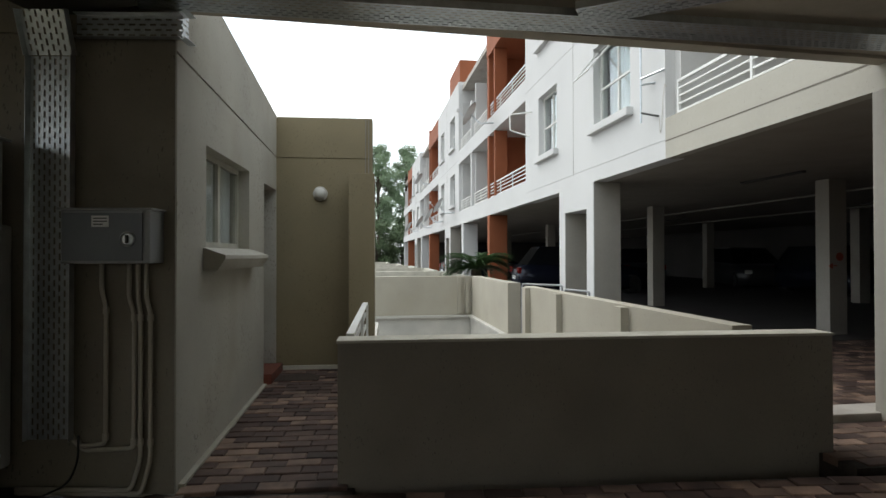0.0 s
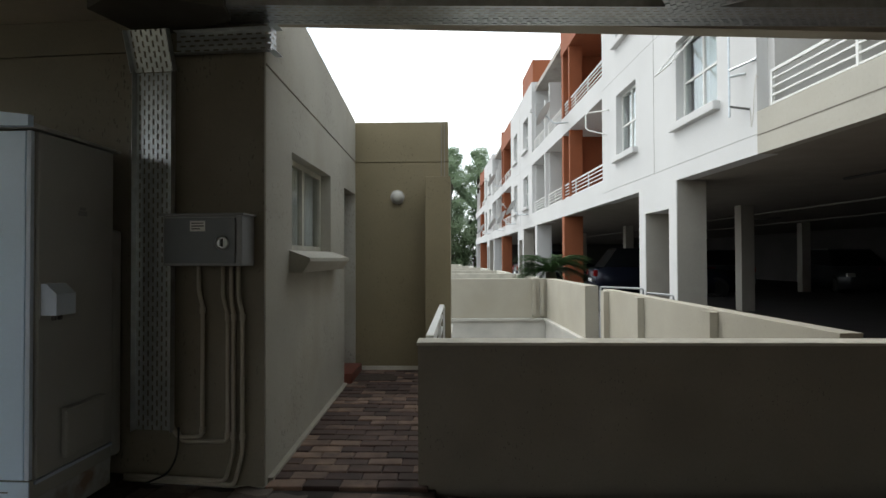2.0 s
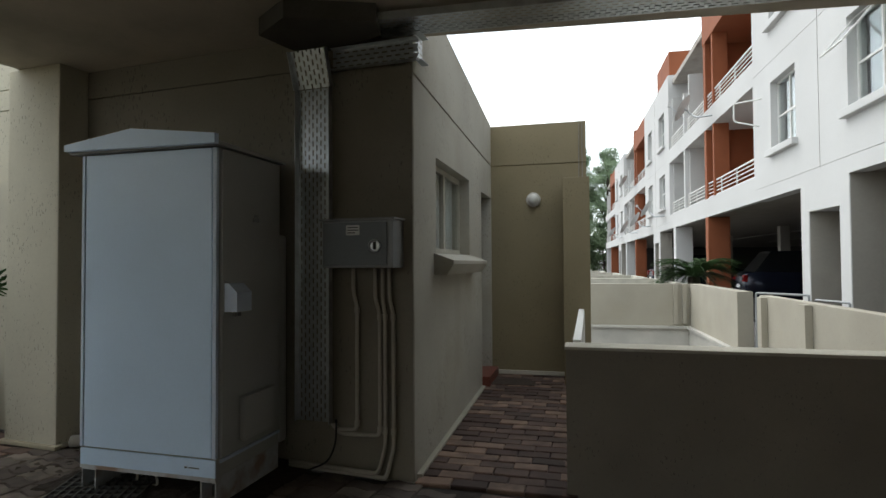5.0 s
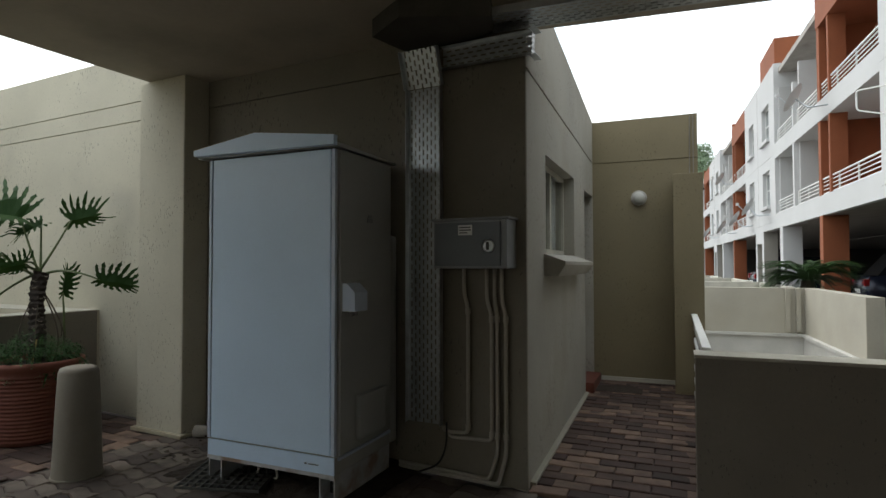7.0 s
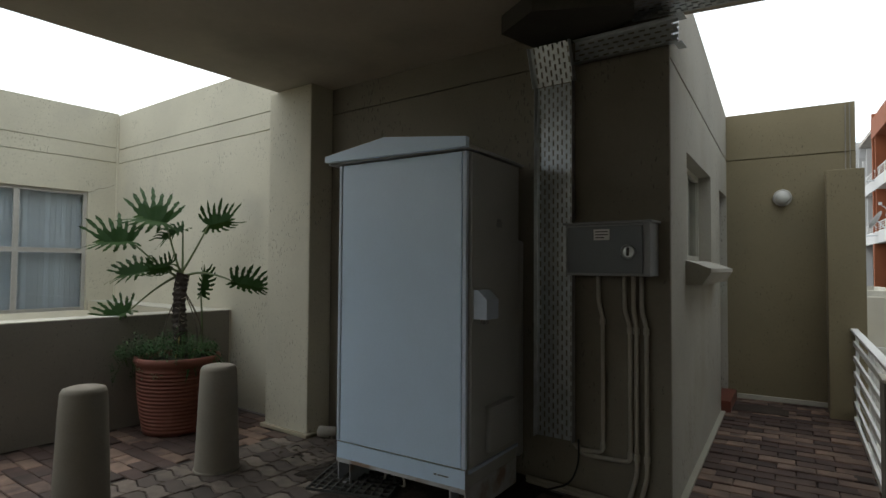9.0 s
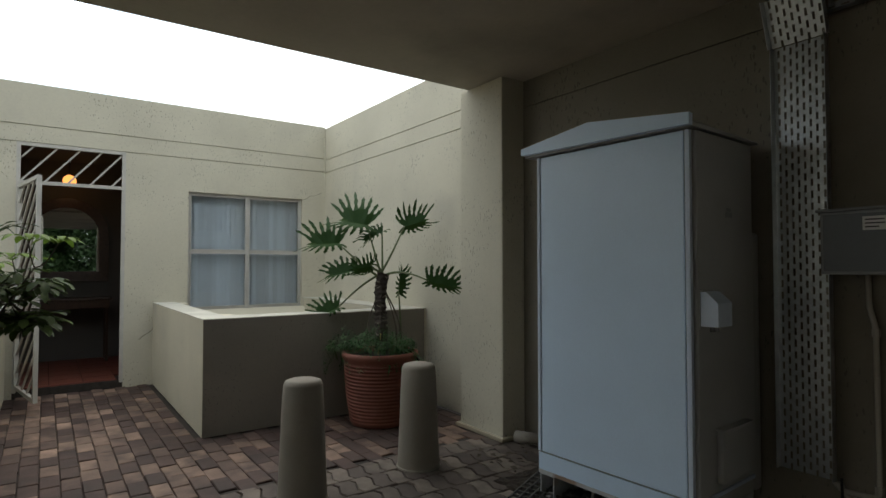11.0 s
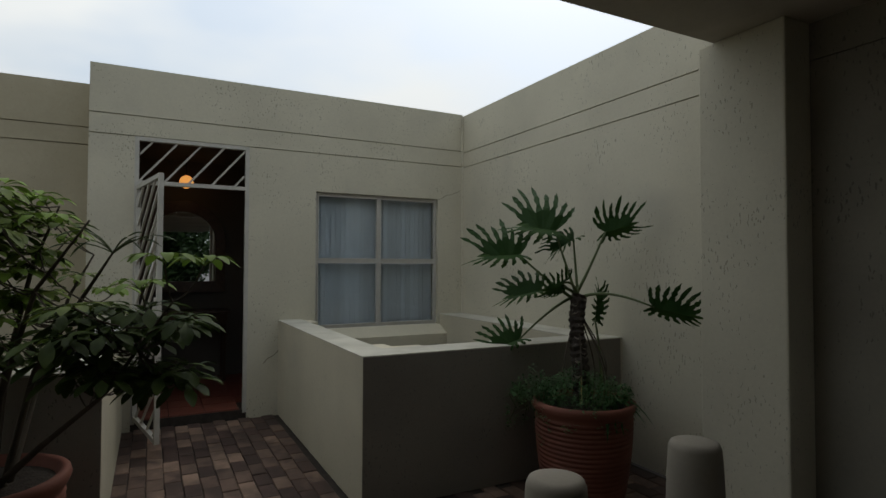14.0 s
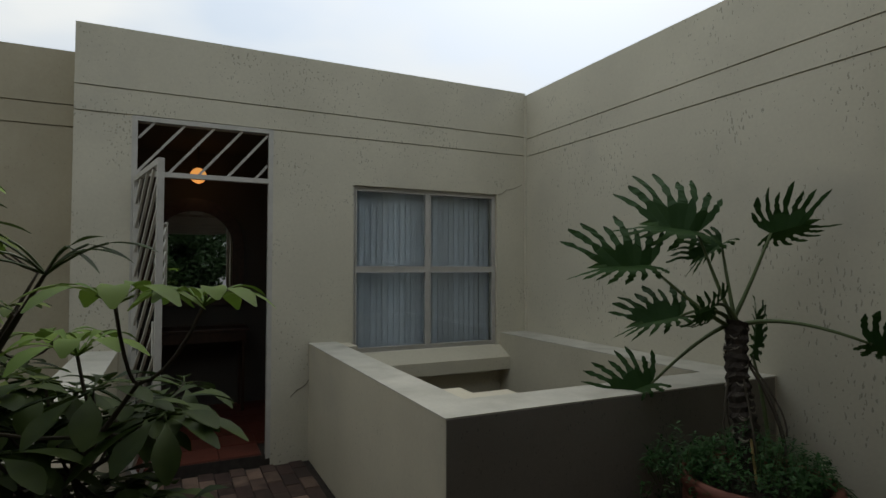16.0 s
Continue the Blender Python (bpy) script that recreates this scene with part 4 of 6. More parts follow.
q = [(0.0, 1.215), (0.035, 1.212), (0.085, 1.165), (0.085, 1.062), (0.0, 1.062)]
a, b = [bm.verts.new((W + 0.02 + x, D0 + 0.035, z)) for x, z in q], [bm.verts.new((W + 0.02 + x, D0 + 0.165, z)) for x, z in q]
bm.faces.new(a)
bm.faces.new(b[::-1])
for i in range(5):
    bm.faces.new((a[i], a[(i + 1) % 5], b[(i + 1) % 5], b[i]))
part("handle_box", bm, CAB_LIP, door, "pale hooded door handle cover")
part("handle_plate", boxes((W + 0.02, W + 0.027, D0 + 0.03, D0 + 0.26, 1.045, 1.225), bevel=0.003), CABSIDE, door)
for o in (0.085, 0.125):
    part("lock", tubes([(W + 0.055, D0 + o, 1.035), (W + 0.055, D0 + o, 1.062)], r=0.011), CHROME, door, "small steel lock barrel")
part("vent_cover", boxes((W + 0.02, W + 0.052, D0 + 0.18, D0 + 0.47, 0.335, 0.575), bevel=0.012), CABSIDE, door, "raised square vent cover")
part("vent_hood", boxes((W + 0.02, W + 0.062, D0 + 0.175, D0 + 0.475, 0.576, 0.584)), CABSIDE, door)
part("data_plate", boxes((W + 0.02, W + 0.023, D0 + 0.30, D0 + 0.36, 1.56, 1.585), (W + 0.02, W + 0.023, D0 + 0.31, D0 + 0.35, 1.588, 1.605)), BOXSIDE, door, "small dark data plate")
part("side_sill", boxes((W, W + 0.012, D0 + 0.03, D1, 0.262, 0.280), bevel=0.003), CAB_LIP, cab)
# gabled front board, thin roof sheet behind it
bm = bmesh.new()
top = [(-0.525, 1.998), (-0.06, 2.064), (0.478, 2.004), (0.478, 1.952), (-0.525, 1.962)]
a, b = [bm.verts.new((x, D0 - 0.055, z)) for x, z in top], [bm.verts.new((x, D0 - 0.022, z)) for x, z in top]
bm.faces.new(a)
bm.faces.new(b[::-1])
for i in range(5):
    bm.faces.new((a[i], a[(i + 1) % 5], b[(i + 1) % 5], b[i]))
part("gable_board", bm, CABINET, cab, "low-pitched gable board in the skylit blue-grey")
bm = bmesh.new()
top = [(-0.523, 1.972), (-0.06, 2.052), (0.476, 1.972), (0.476, 1.9495), (-0.523, 1.9495)]
a, b = [bm.verts.new((x, D0 - 0.0215, z)) for x, z in top], [bm.verts.new((x, D1 + 0.04, z - (0.012 if z > 1.96 else 0))) for x, z in top]
bm.faces.new(a)
bm.faces.new(b[::-1])
for i in range(5):
    bm.faces.new((a[i], a[(i + 1) % 5], b[(i + 1) % 5], b[i]))
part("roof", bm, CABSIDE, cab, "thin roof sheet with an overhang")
part("plinth", boxes((-W, W, D0 + 0.008, D1, 0.192, 0.2845)), CABSIDE, cab, "base, its grey toned down for shade")
part("base_band", boxes((-W, W, D0, D0 + 0.0075, 0.192, 0.2845)), CABINET, cab, "plain base band in the skylit blue-grey")
part("plinth_edge", boxes((-W - 0.002, W + 0.002, D0 - 0.001, D1, 0.172, 0.1915)), RUSTY, cab, "rust-streaked bottom edge")
part("stencil", boxes((W - 0.19, W - 0.175, D0 - 0.0015, D0 - 0.0002, 0.232, 0.24), (W - 0.165, W - 0.10, D0 - 0.0015, D0 - 0.0002, 0.233, 0.238)), INK, cab, "tiny worn dark print")
for x in (-W, W - 0.10):
    f = part("foot", boxes((x, x + 0.10, D0 + 0.01, D1, 0.162, 0.1715), (x, x + 0.10, D0 + 0.01, D1, 0.045, 0.055), (x, x + 0.008, D0 + 0.01, D1, 0.055, 0.162), (x + 0.092, x + 0.10, D0 + 0.01, D1, 0.055, 0.162)), RUSTY, cab,
             "open square steel tube foot")
    # black plate added inside the tube, standing for the dark of its hollow
    part("shade_plate", boxes((x + 0.008, x + 0.092, D0 + 0.10, D0 + 0.11, 0.055, 0.162)), CABLE, f)
rnd = random.Random(6)
bm = bmesh.new()
NX, NY = 34, 22
heap = [[bm.verts.new((-2.95 + 1.45 * i / NX, 3.0 + 0.82 * j / NY, (0.048 * min(1, 5 * min(i / NX, 1 - i / NX)) * min(1, 5 * j / NY) + rnd.uniform(-0.006, 0.012)) if 0 < i < NX and j > 0 else -0.02)) for j in range(NY + 1)] for i in range(NX + 1)]
for i in range(NX):
    for j in range(NY):
        bm.faces.new((heap[i][j], heap[i + 1][j], heap[i + 1][j + 1], heap[i][j + 1]))
solid("soil_heap", bm, SOIL, "low heap of dark soil and litter under the cabinet", "soil", kind="stuff")

mb = thing("meter_box", "grey steel meter box with a round lock on the wall", "electrical box", pose(-1.11, 3.82, 1.43))
part("body", boxes((-0.23, 0.24, -0.16, 0.0, -0.14, 0.145), bevel=0.006), BOXSIDE, mb)
part("lid", boxes((-0.245, 0.255, -0.175, -0.005, 0.145, 0.158), bevel=0.004), BOXSIDE, mb, "overhanging top edge")
d = part("door", boxes((-0.215, 0.205, -0.172, -0.161, -0.125, 0.13), bevel=0.003), BOXGREY, mb, "dark grey hinged door")
lk = part("lock", lathe([(0.040, 0), (0.040, 0.010), (0.034, 0.013), (0.030, 0.010), (0.028, 0.004)], 24), GALV, d, "round chrome lock ring", m=pose(0.13, -0.172, -0.01, 90, 0, 0))
part("key_plug", boxes((-0.006, 0.006, -0.022, 0.022, 0.004, 0.022), bevel=0.003), DARKSTEEL, lk)
part("label_plate", boxes((-0.06, 0.03, -0.1745, -0.1722, 0.055, 0.115)), SIGNWHITE, d, "white sticker")
bm = bmesh.new()
for k, (a, b) in enumerate(((-0.05, 0.02), (-0.05, 0.022), (-0.05, 0.0))):
    box(bm, a, b, -0.176, -0.1747, 0.098 - 0.016 * k, 0.104 - 0.016 * k)
part("print", bm, INK, d)

pipes = (((-1.20, 1.29), (-1.175, 1.02), 0.29, -1.33), ((-1.05, 1.29), (-1.02, 0.98), 0.265, -1.30), ((-1.0, 1.29), (-0.985, 0.98), 0.03, None), ((-0.955, 1.29), (-0.93, 0.98), 0.0, None))
for k, ((x0, z0), (x1, z1), zb, xe) in enumerate(pipes):
    c = thing("conduit", "cream plastic conduit pipe clipped to the wall", "pipe", pose(0, 3.795, 0), "conduits below the meter box")
    pts = [(x0, 0, z0), (x0, 0, z1 + 0.12), (x1, 0, z1 + 0.03), (x1, 0, zb + 0.04)]
    if xe:
        pts = [(x0, 0, z0), (x0, 0, z1 + 0.12), (x1, 0, z1 + 0.03), (x1, 0, zb), (xe, 0, zb - 0.01), (xe - 0.03, 0, zb + 0.05)]
    else:
        low = 0.035 if k == 2 else 0.012
        pts = [(x0, 0, z0), (x0, 0, z1 + 0.12), (x1, 0, z1 + 0.03), (x1 + 0.0, 0, 0.2), (x1 - 0.05, 0, low), (-1.65, -0.02, low + 0.02)]
    part("pipe", tubes(bend(pts, 5, 0.035), r=0.0125), PVC, c, smooth=True)
    for z in (z1 - 0.01, max(0.28, zb + 0.02)):
        part("coupling", tubes([(x1, 0, z), (x1, 0, z + 0.035)], r=0.018), PVC, c)
cb = thing("loose_cable", "thin black cable hanging at the wall foot", "cable", pose(0, 3.79, 0))
part("wire", tubes(bend([(-1.32, 0, 0.34), (-1.31, -0.02, 0.2), (-1.36, -0.03, 0.08), (-1.5, -0.04, 0.02)], 6, 0.06), r=0.006), CABLE, cb)


def tray(label, m, width, length, cols):
    t = thing("cable_tray", label, "cable tray", m, "galvanised trays under the slab")
    part("plate", perforated(width, length, cols), GALV, t)
    for x in (-0.002, width):
        part("side_flange", boxes((x, x + 0.002, 0, length, 0, 0.045)), GALV, t)
    return t


tray("upright perforated galvanised cable tray on the wall", pose(-1.57, 3.76, 0.33, 90, 0, 0), 0.24, 2.10, 8)
tray("bent perforated galvanised tray piece under the slab", pose(-1.58, 3.757, 2.435, 109, 0, 0), 0.26, 0.235, 8)
t = tray("perforated galvanised cable tray along the wall top", Matrix(((0, 1, 0, -1.33), (0, 0, -1, 3.775), (-1, 0, 0, 2.665), (0, 0, 0, 1))), 0.13, 0.58, 4)
t = tray("perforated galvanised tray hung along the slab edge", pose(-1.0, 3.80, 2.715, 0, 0, -83), 0.25, 5.6, 7)
t = tray("perforated galvanised tray branching across the slab", pose(1.55, 3.98, 2.711, 0, 0, -83 - 33), 0.25, 3.0, 7)
t = tray("short lit perforated tray end at the wall corner", Matrix(((0, 0, 1, -0.79), (0, 1, 0, 3.82), (-1, 0, 0, 2.72), (0, 0, 0, 1))), 0.16, 0.12, 4)
JP = [(-1.64, 3.44), (-1.36, 3.28), (-0.9, 3.50), (-0.95, 3.68), (-1.33, 3.80), (-1.57, 3.80)]
tj = thing("tray_junction", "dark folded sheet-metal tray junction under the slab", "cable tray", pose(0, 0, 2.68))
part("plate", prism(JP, 0.0, 0.003), TRAYDARK, tj)
for (x0, y0), (x1, y1) in zip(JP, JP[1:] + JP[:1]):
    n = Vector((y1 - y0, x0 - x1, 0)).normalized() * 0.003
    part("side_flange", prism([(x0, y0), (x1, y1), (x1 - n.x, y1 - n.y), (x0 - n.x, y0 - n.y)], 0.0031, 0.107), TRAYDARK, tj)

dp = thing("drain_pipe", "short cream drain pipe lying at the pillar foot", "pipe", pose(-3.32, 3.70, 0.065))
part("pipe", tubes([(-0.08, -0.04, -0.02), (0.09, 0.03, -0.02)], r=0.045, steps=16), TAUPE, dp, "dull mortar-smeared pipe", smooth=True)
bm = bmesh.new()
for k in range(11):
    box(bm, -0.25 + 0.05 * k, -0.242 + 0.05 * k, -0.2, 0.2, 0.002, 0.02)
for k in range(9):
    box(bm, -0.25, 0.25, -0.2 + 0.05 * k, -0.192 + 0.05 * k, 0.004, 0.018)
solid("drain_grate", bm, DARKSTEEL, "black plastic grid lying under the cabinet", "grate", pose(-2.42, 3.12, 0.05, 4, 0, 20))
bm = bmesh.new()
rnd = random.Random(5)
for k in range(60):
    p = Vector((-3.15 + rnd.uniform(-0.2, 0.45), 3.45 + rnd.uniform(-0.3, 0.28), 0.03))
    a = rnd.uniform(0, 6.3)
    q = Vector((math.cos(a), math.sin(a), 0)) * rnd.uniform(0.015, 0.04)
    w = Vector((-q.y, q.x, 0)) * 0.4
    vs = [bm.verts.new(p + o) for o in (-q, w + Vector((0, 0, 0.012)), q, -w)]
    bm.faces.new(vs)
solid("leaf_litter", bm, BARK, "dry brown leaf litter by the pillar", "leaf litter", kind="stuff")

for k in range(4):
    c = thing("loose_cable", "pale cable looped under the cabinet", "cable", pose(-2.35 + 0.06 * k, 3.2, 0.0), "cables under the cabinet")
    part("wire", tubes(bend([(0, 0, 0.155), (0.02 * k, -0.02, 0.06), (-0.1 - 0.03 * k, 0.05, 0.03), (-0.05, 0.25, 0.02)], 5, 0.05), r=0.007, steps=6), PVC if k % 2 else CABLE, c)

# ---- bollards ----
b0 = None
for x, y in ((-3.42, 2.80), (-3.36, 1.97), (-3.32, 0.30)):
    if b0 is None:
        b0 = thing("bollard", "tapered beige plastered concrete bollard", "bollard", pose(x, y, 0), "bollards at the courtyard entrance")
        prof = [(0.142, 0.0), (0.14, 0.01), (0.136, 0.1), (0.118, 0.55), (0.112, 0.645), (0.102, 0.668), (0.08, 0.676), (0.0, 0.68)]
        part("post", lathe(prof[:-1], 32), BOLLARD, b0, smooth=True)
        part("foot", lathe([(0.148, 0), (0.147, 0.008), (0.138, 0.012)], 32), BOLLARD, b0, "mortar collar at the foot")
    else:
        copy_thing(b0, pose(x, y, 0, 0, 0, 70 * y))


# ---- pots ----
def ribbed_pot(name, label, x, y, top=0.322, low=0.248, h=0.605):
    p = thing(name, label, "plant pot", pose(x, y, 0))
    prof = [(low * 0.9, 0.0), (low, 0.008)]
    n = 17
    for k in range(n):
        z0, z1 = 0.02 + (h - 0.11) * k / n, 0.02 + (h - 0.11) * (k + 1) / n
        r = low + (top - 0.02 - low) * math.sin((k + 0.5) / n * math.pi / 2) ** 0.9
        prof += [(r - 0.008, z0), (r + 0.004, z0 + (z1 - z0) * 0.28), (r + 0.006, z0 + (z1 - z0) * 0.55), (r + 0.002, z0 + (z1 - z0) * 0.85)]
    prof += [(top - 0.022, h - 0.085), (top - 0.006, h - 0.06), (top + 0.006, h - 0.03), (top, h - 0.006), (top - 0.014, h), (top - 0.035, h - 0.008), (top - 0.04, h - 0.06)]
    part("pot", lathe(prof, 48), TERRACOTTA, p, "ribbed terracotta body with a rolled rim", smooth=True)
    part("soil", lathe([(top - 0.045, h - 0.08), (top - 0.05, h - 0.045), (0.1, h - 0.03)], 32), SOIL, p)
    return p


ribbed_pot("plant_pot", "large ribbed terracotta pot beside the light well", -4.49, 3.10)
ribbed_pot("plant_pot", "large ribbed terracotta pot by the planter wall", -4.555, 0.02, h=0.60)


# ---- split-leaf philodendron ----
def split_leaf(length, width, rnd, lobes=8):
    """A blade along +y, cut deep into uneven finger lobes that sweep towards the tip; rather folded along the midrib."""
    bm = bmesh.new()
    fold, curl = rnd.uniform(0.1, 0.35), rnd.uniform(0.05, 0.2)

    def at(p):
        if p.x < 0:
            return Vector((0.35 * p.x, p.y, 0.7 * abs(p.x) - 0.5 * p.x * p.x / width - curl * max(0, p.y) ** 2 / length))
        return Vector((p.x, p.y, fold * abs(p.x) - 0.6 * p.x * p.x / width - curl * max(0, p.y) ** 2 / length + 0.005 * math.sin(70 * p.x + 45 * p.y)))

    for side in (-1, 1):
        inner, edge = [], []
        for k in range(lobes + 1):
            t = k / lobes
            root = Vector((0, length * (-0.04 + 0.98 * t), 0))
            a = radians(128 - 92 * t)
            d = Vector((side * math.sin(a), math.cos(a), 0))
            reach = width * (0.62 + 0.50 * math.sin(math.pi * (0.10 + 0.66 * t)))
            inner.append(root)
            edge.append((root + d * reach * (0.36 + 0.07 * math.sin(k * 2.3)), d, reach))
        vin = [bm.verts.new(at(p)) for p in inner]
        ved = [bm.verts.new(at(p)) for p, d, r in edge]
        for k in range(lobes):
            bm.faces.new((vin[k], vin[k + 1], ved[k + 1], ved[k]))
            (p0, d0, r0), (p1, d1, r1) = edge[k], edge[k + 1]
            d = (d0 + d1).normalized()
            r = (r0 + r1) / 2 * rnd.uniform(0.62, 1.12)
            mid, half = (p0 + p1) / 2, (p1 - p0) / 2
            prev = (ved[k], ved[k + 1])
            twist = rnd.uniform(-0.3, 0.3)
            for s, w in ((0.07, 0.80), (0.16, 0.58), (0.27, 0.84), (0.35, 0.60), (0.45, 0.76), (0.53, 0.44), (0.62, 0.05)):
                c = mid + d * r * s + Vector((0.10 * twist * r * s, 0.22 * r * s * s, 0))
                h = half * w * rnd.uniform(0.72, 1.2)
                row = (bm.verts.new(at(c - h) + Vector((0, 0, 0.25 * twist * r * s))), bm.verts.new(at(c + h) - Vector((0, 0, 0.2 * r * s * s))))
                bm.faces.new((prev[0], prev[1], row[1], row[0]))
                prev = row
    tip = [Vector((-width * 0.08, length * 0.9, 0)), Vector((width * 0.08, length * 0.9, 0)), Vector((width * 0.085, length * 1.12, 0)), Vector((0, length * 1.34, 0)), Vector((-width * 0.085, length * 1.12, 0))]
    bm.faces.new([bm.verts.new(at(p)) for p in tip])
    return bm


PB = Vector((-4.56, 3.14, 0.54))
philo = thing("philodendron", "tree philodendron with split leaves on a scarred trunk", "plant", Matrix.Translation(PB))
rnd = random.Random(11)
CROWN = Vector((-4.665, 3.215, 1.26)) - PB
bm = bmesh.new()
pts, rad = [], []
for k in range(34):
    t = k / 33
    pts.append(CROWN * t + Vector((0.012 * math.sin(t * 6.5), 0.01 * math.cos(t * 5), 0)))
    rad.append((0.054 - 0.005 * t) * (1.10 if k % 2 else 0.90))
tube(bm, pts, rad, 16)
for v in bm.verts:
    v.co += Vector((rnd.gauss(0, 0.004), rnd.gauss(0, 0.004), rnd.gauss(0, 0.004)))
part("trunk", bm, PHILO_TRUNK, philo, "scarred brown trunk with old leaf marks")
# pale crescents where old leaves fell
for k in range(46):
    t, a = rnd.uniform(0.05, 0.97), rnd.uniform(0, 6.283)
    c = CROWN * t + Vector((0.012 * math.sin(t * 6.5), 0.01 * math.cos(t * 5), 0))
    r = 0.054 - 0.005 * t + 0.003
    arc = [c + Vector((r * math.cos(a + o), r * math.sin(a + o), -0.014 * (1 - (o / 0.42) ** 2))) for o in (-0.42, -0.21, 0, 0.21, 0.42)]
    part("leaf_scar", tube(bmesh.new(), arc, [0.001, 0.004, 0.005, 0.004, 0.001], 5), PHILO_SCAR, philo, "pale leaf scar" if k == 0 else "")
ALONG, AWAY, UP = Vector((0.48, 0.88, 0)), Vector((-0.88, 0.48, 0)), Vector((0, 0, 1))
# joint of the blade, length, width, heading of the tip and rise of the far half as (along the wall, away, up)
LEAVES = (((-4.82, 3.14, 1.70), 0.24, 0.40, (-0.95, 0.1, 0.20), (0.15, 0.15, 1.0)), ((-4.62, 3.42, 1.69), 0.20, 0.25, (0.95, 0.1, 0.20), (-0.1, 0.3, 0.9)),
          ((-4.91, 2.90, 1.53), 0.26, 0.31, (-1.0, 0.05, -0.02), (0.12, 0.2, 0.95)), ((-4.80, 2.99, 1.28), 0.23, 0.26, (-0.90, 0.0, -0.15), (0.2, 0.4, 0.85)),
          ((-4.88, 2.88, 0.95), 0.19, 0.25, (-0.75, 0.05, -0.30), (-0.1, 0.3, 0.95)), ((-4.165, 3.38, 1.20), 0.27, 0.19, (0.95, -0.10, -0.26), (-0.05, 0.3, 0.95)),
          ((-4.74, 3.43, 1.08), 0.23, 0.17, (0.15, -0.1, 0.95), (0.95, 0.3, -0.1)), ((-4.79, 3.28, 1.64), 0.18, 0.20, (-0.65, -0.2, -0.35), (0.4, 0.5, 0.7)),
          ((-4.72, 3.12, 1.33), 0.20, 0.20, (-0.45, -0.5, -0.25), (0.6, 0.2, 0.5)))
for k, (b, ln, wd, tip, rise) in enumerate(LEAVES):
    b = Vector(b) - PB
    st = CROWN + Vector((rnd.uniform(-0.02, 0.02), rnd.uniform(-0.02, 0.02), rnd.uniform(-0.06, 0.0)))
    if k == 6:
        st = Vector((-0.05, 0.24, 0.03))
    bow = Vector((0, 0, 0.05 if b.z < 0.85 else -0.04)) + Vector((b.x - st.x, b.y - st.y, 0)) * -0.06
    bm = tube(bmesh.new(), curve_between(st, b, bow, 10), [0.012 - 0.0006 * i for i in range(11)], 8)
    pet = part("petiole", bm, PHILO_STEM, philo, smooth=True)
    yv = (ALONG * tip[0] + AWAY * tip[1] + UP * tip[2]).normalized()
    up = ALONG * rise[0] + AWAY * rise[1] + UP * rise[2]
    xv = (up - yv * up.dot(yv)).normalized()
    m = Matrix((xv, yv, xv.cross(yv))).transposed().to_4x4()
    m.translation = b
    part("leaf", split_leaf(ln * 0.86, wd * 0.84, rnd), PHILO, pet, m=m, label="deeply split glossy green leaf" if k == 0 else "")
for k in range(7):
    a = rnd.uniform(0, 6.3)
    e = Vector((-0.04 + 0.16 * math.cos(a), 0.05 + 0.16 * math.sin(a), rnd.uniform(0.03, 0.3)))
    part("aerial_root", tubes(curve_between(CROWN + Vector((0, 0, -0.12)), e, (0.06 * math.cos(a), 0.06 * math.sin(a), -0.04), 8), r=0.0045, steps=6), BARK, philo)
part("dry_stalk", tubes([(0.10, -0.08, 0.02), (-0.02, 0.03, 0.30)], r=0.006, steps=6), STALK, philo, "straw-yellow dead stalk")


def leaflets(bm, origin, direction, length, width, droop=0.3, folds=4, up=Vector((0, 0, 1)), belly=1.25):
    """One pointed leaflet along a direction."""
    d = Vector(direction).normalized()
    s = d.cross(up)
    s = s.normalized() if s.length > 1e-4 else Vector((1, 0, 0))
    n = s.cross(d)
    prev = None
    for k in range(folds + 1):
        t = k / folds
        w = width * math.sin(math.pi * (0.05 + 0.92 * t) ** belly) * 0.5
        c = origin + d * length * t - Vector((0, 0, droop * length * t * t))
        row = [bm.verts.new(c - s * w + n * w * 0.25), bm.verts.new(c), bm.verts.new(c + s * w + n * w * 0.25)]
        if prev:
            bm.faces.new((prev[0], prev[1], row[1], row[0]))
            bm.faces.new((prev[1], prev[2], row[2], row[1]))
        prev = row


def ground_cover(label, x, y, z, r, count, seed, material, hang=0.16):
    rnd = random.Random(seed)
    t = thing("trailing_plant", label, "plant", pose(x, y, z))
    bm = bmesh.new()
    stems = bmesh.new()
    for k in range(count):
        a, q = rnd.uniform(0, 6.283), r * math.sqrt(rnd.uniform(0, 1)) * 1.12
        p = Vector((q * math.cos(a), q * math.sin(a), 0.02 + 0.19 * rnd.random() * (1.2 - q / r) - (hang * rnd.random() if q > r else 0)))
        for j in range(6):
            d = Vector((rnd.gauss(0, 1), rnd.gauss(0, 1), rnd.uniform(0.0, 0.9)))
            leaflets(bm, p + Vector((0, 0, 0.02 * j * 0.5)), d, rnd.uniform(0.02, 0.045), 0.013, 0.3, 2)
        if k % 6 == 0:
            tube(stems, [(p.x * 0.7, p.y * 0.7, -0.03), (p.x, p.y, p.z + 0.02)], 0.002, 4)
    part("foliage", bm, material, t)
    part("stem", stems, PHILO_STEM, t)
    return t


ground_cover("low trailing green plants filling the philodendron pot", -4.49, 3.10, 0.57, 0.30, 420, 3, FILLER)
ground_cover("low trailing green plants spilling over the pot rim", -4.68, 2.86, 0.56, 0.17, 150, 4, FILLER, 0.25)
spr = thing("strap_leaf_plant", "long strap leaves arching over the pot rim", "plant", pose(-4.36, 3.2, 0.60))
bm = bmesh.new()
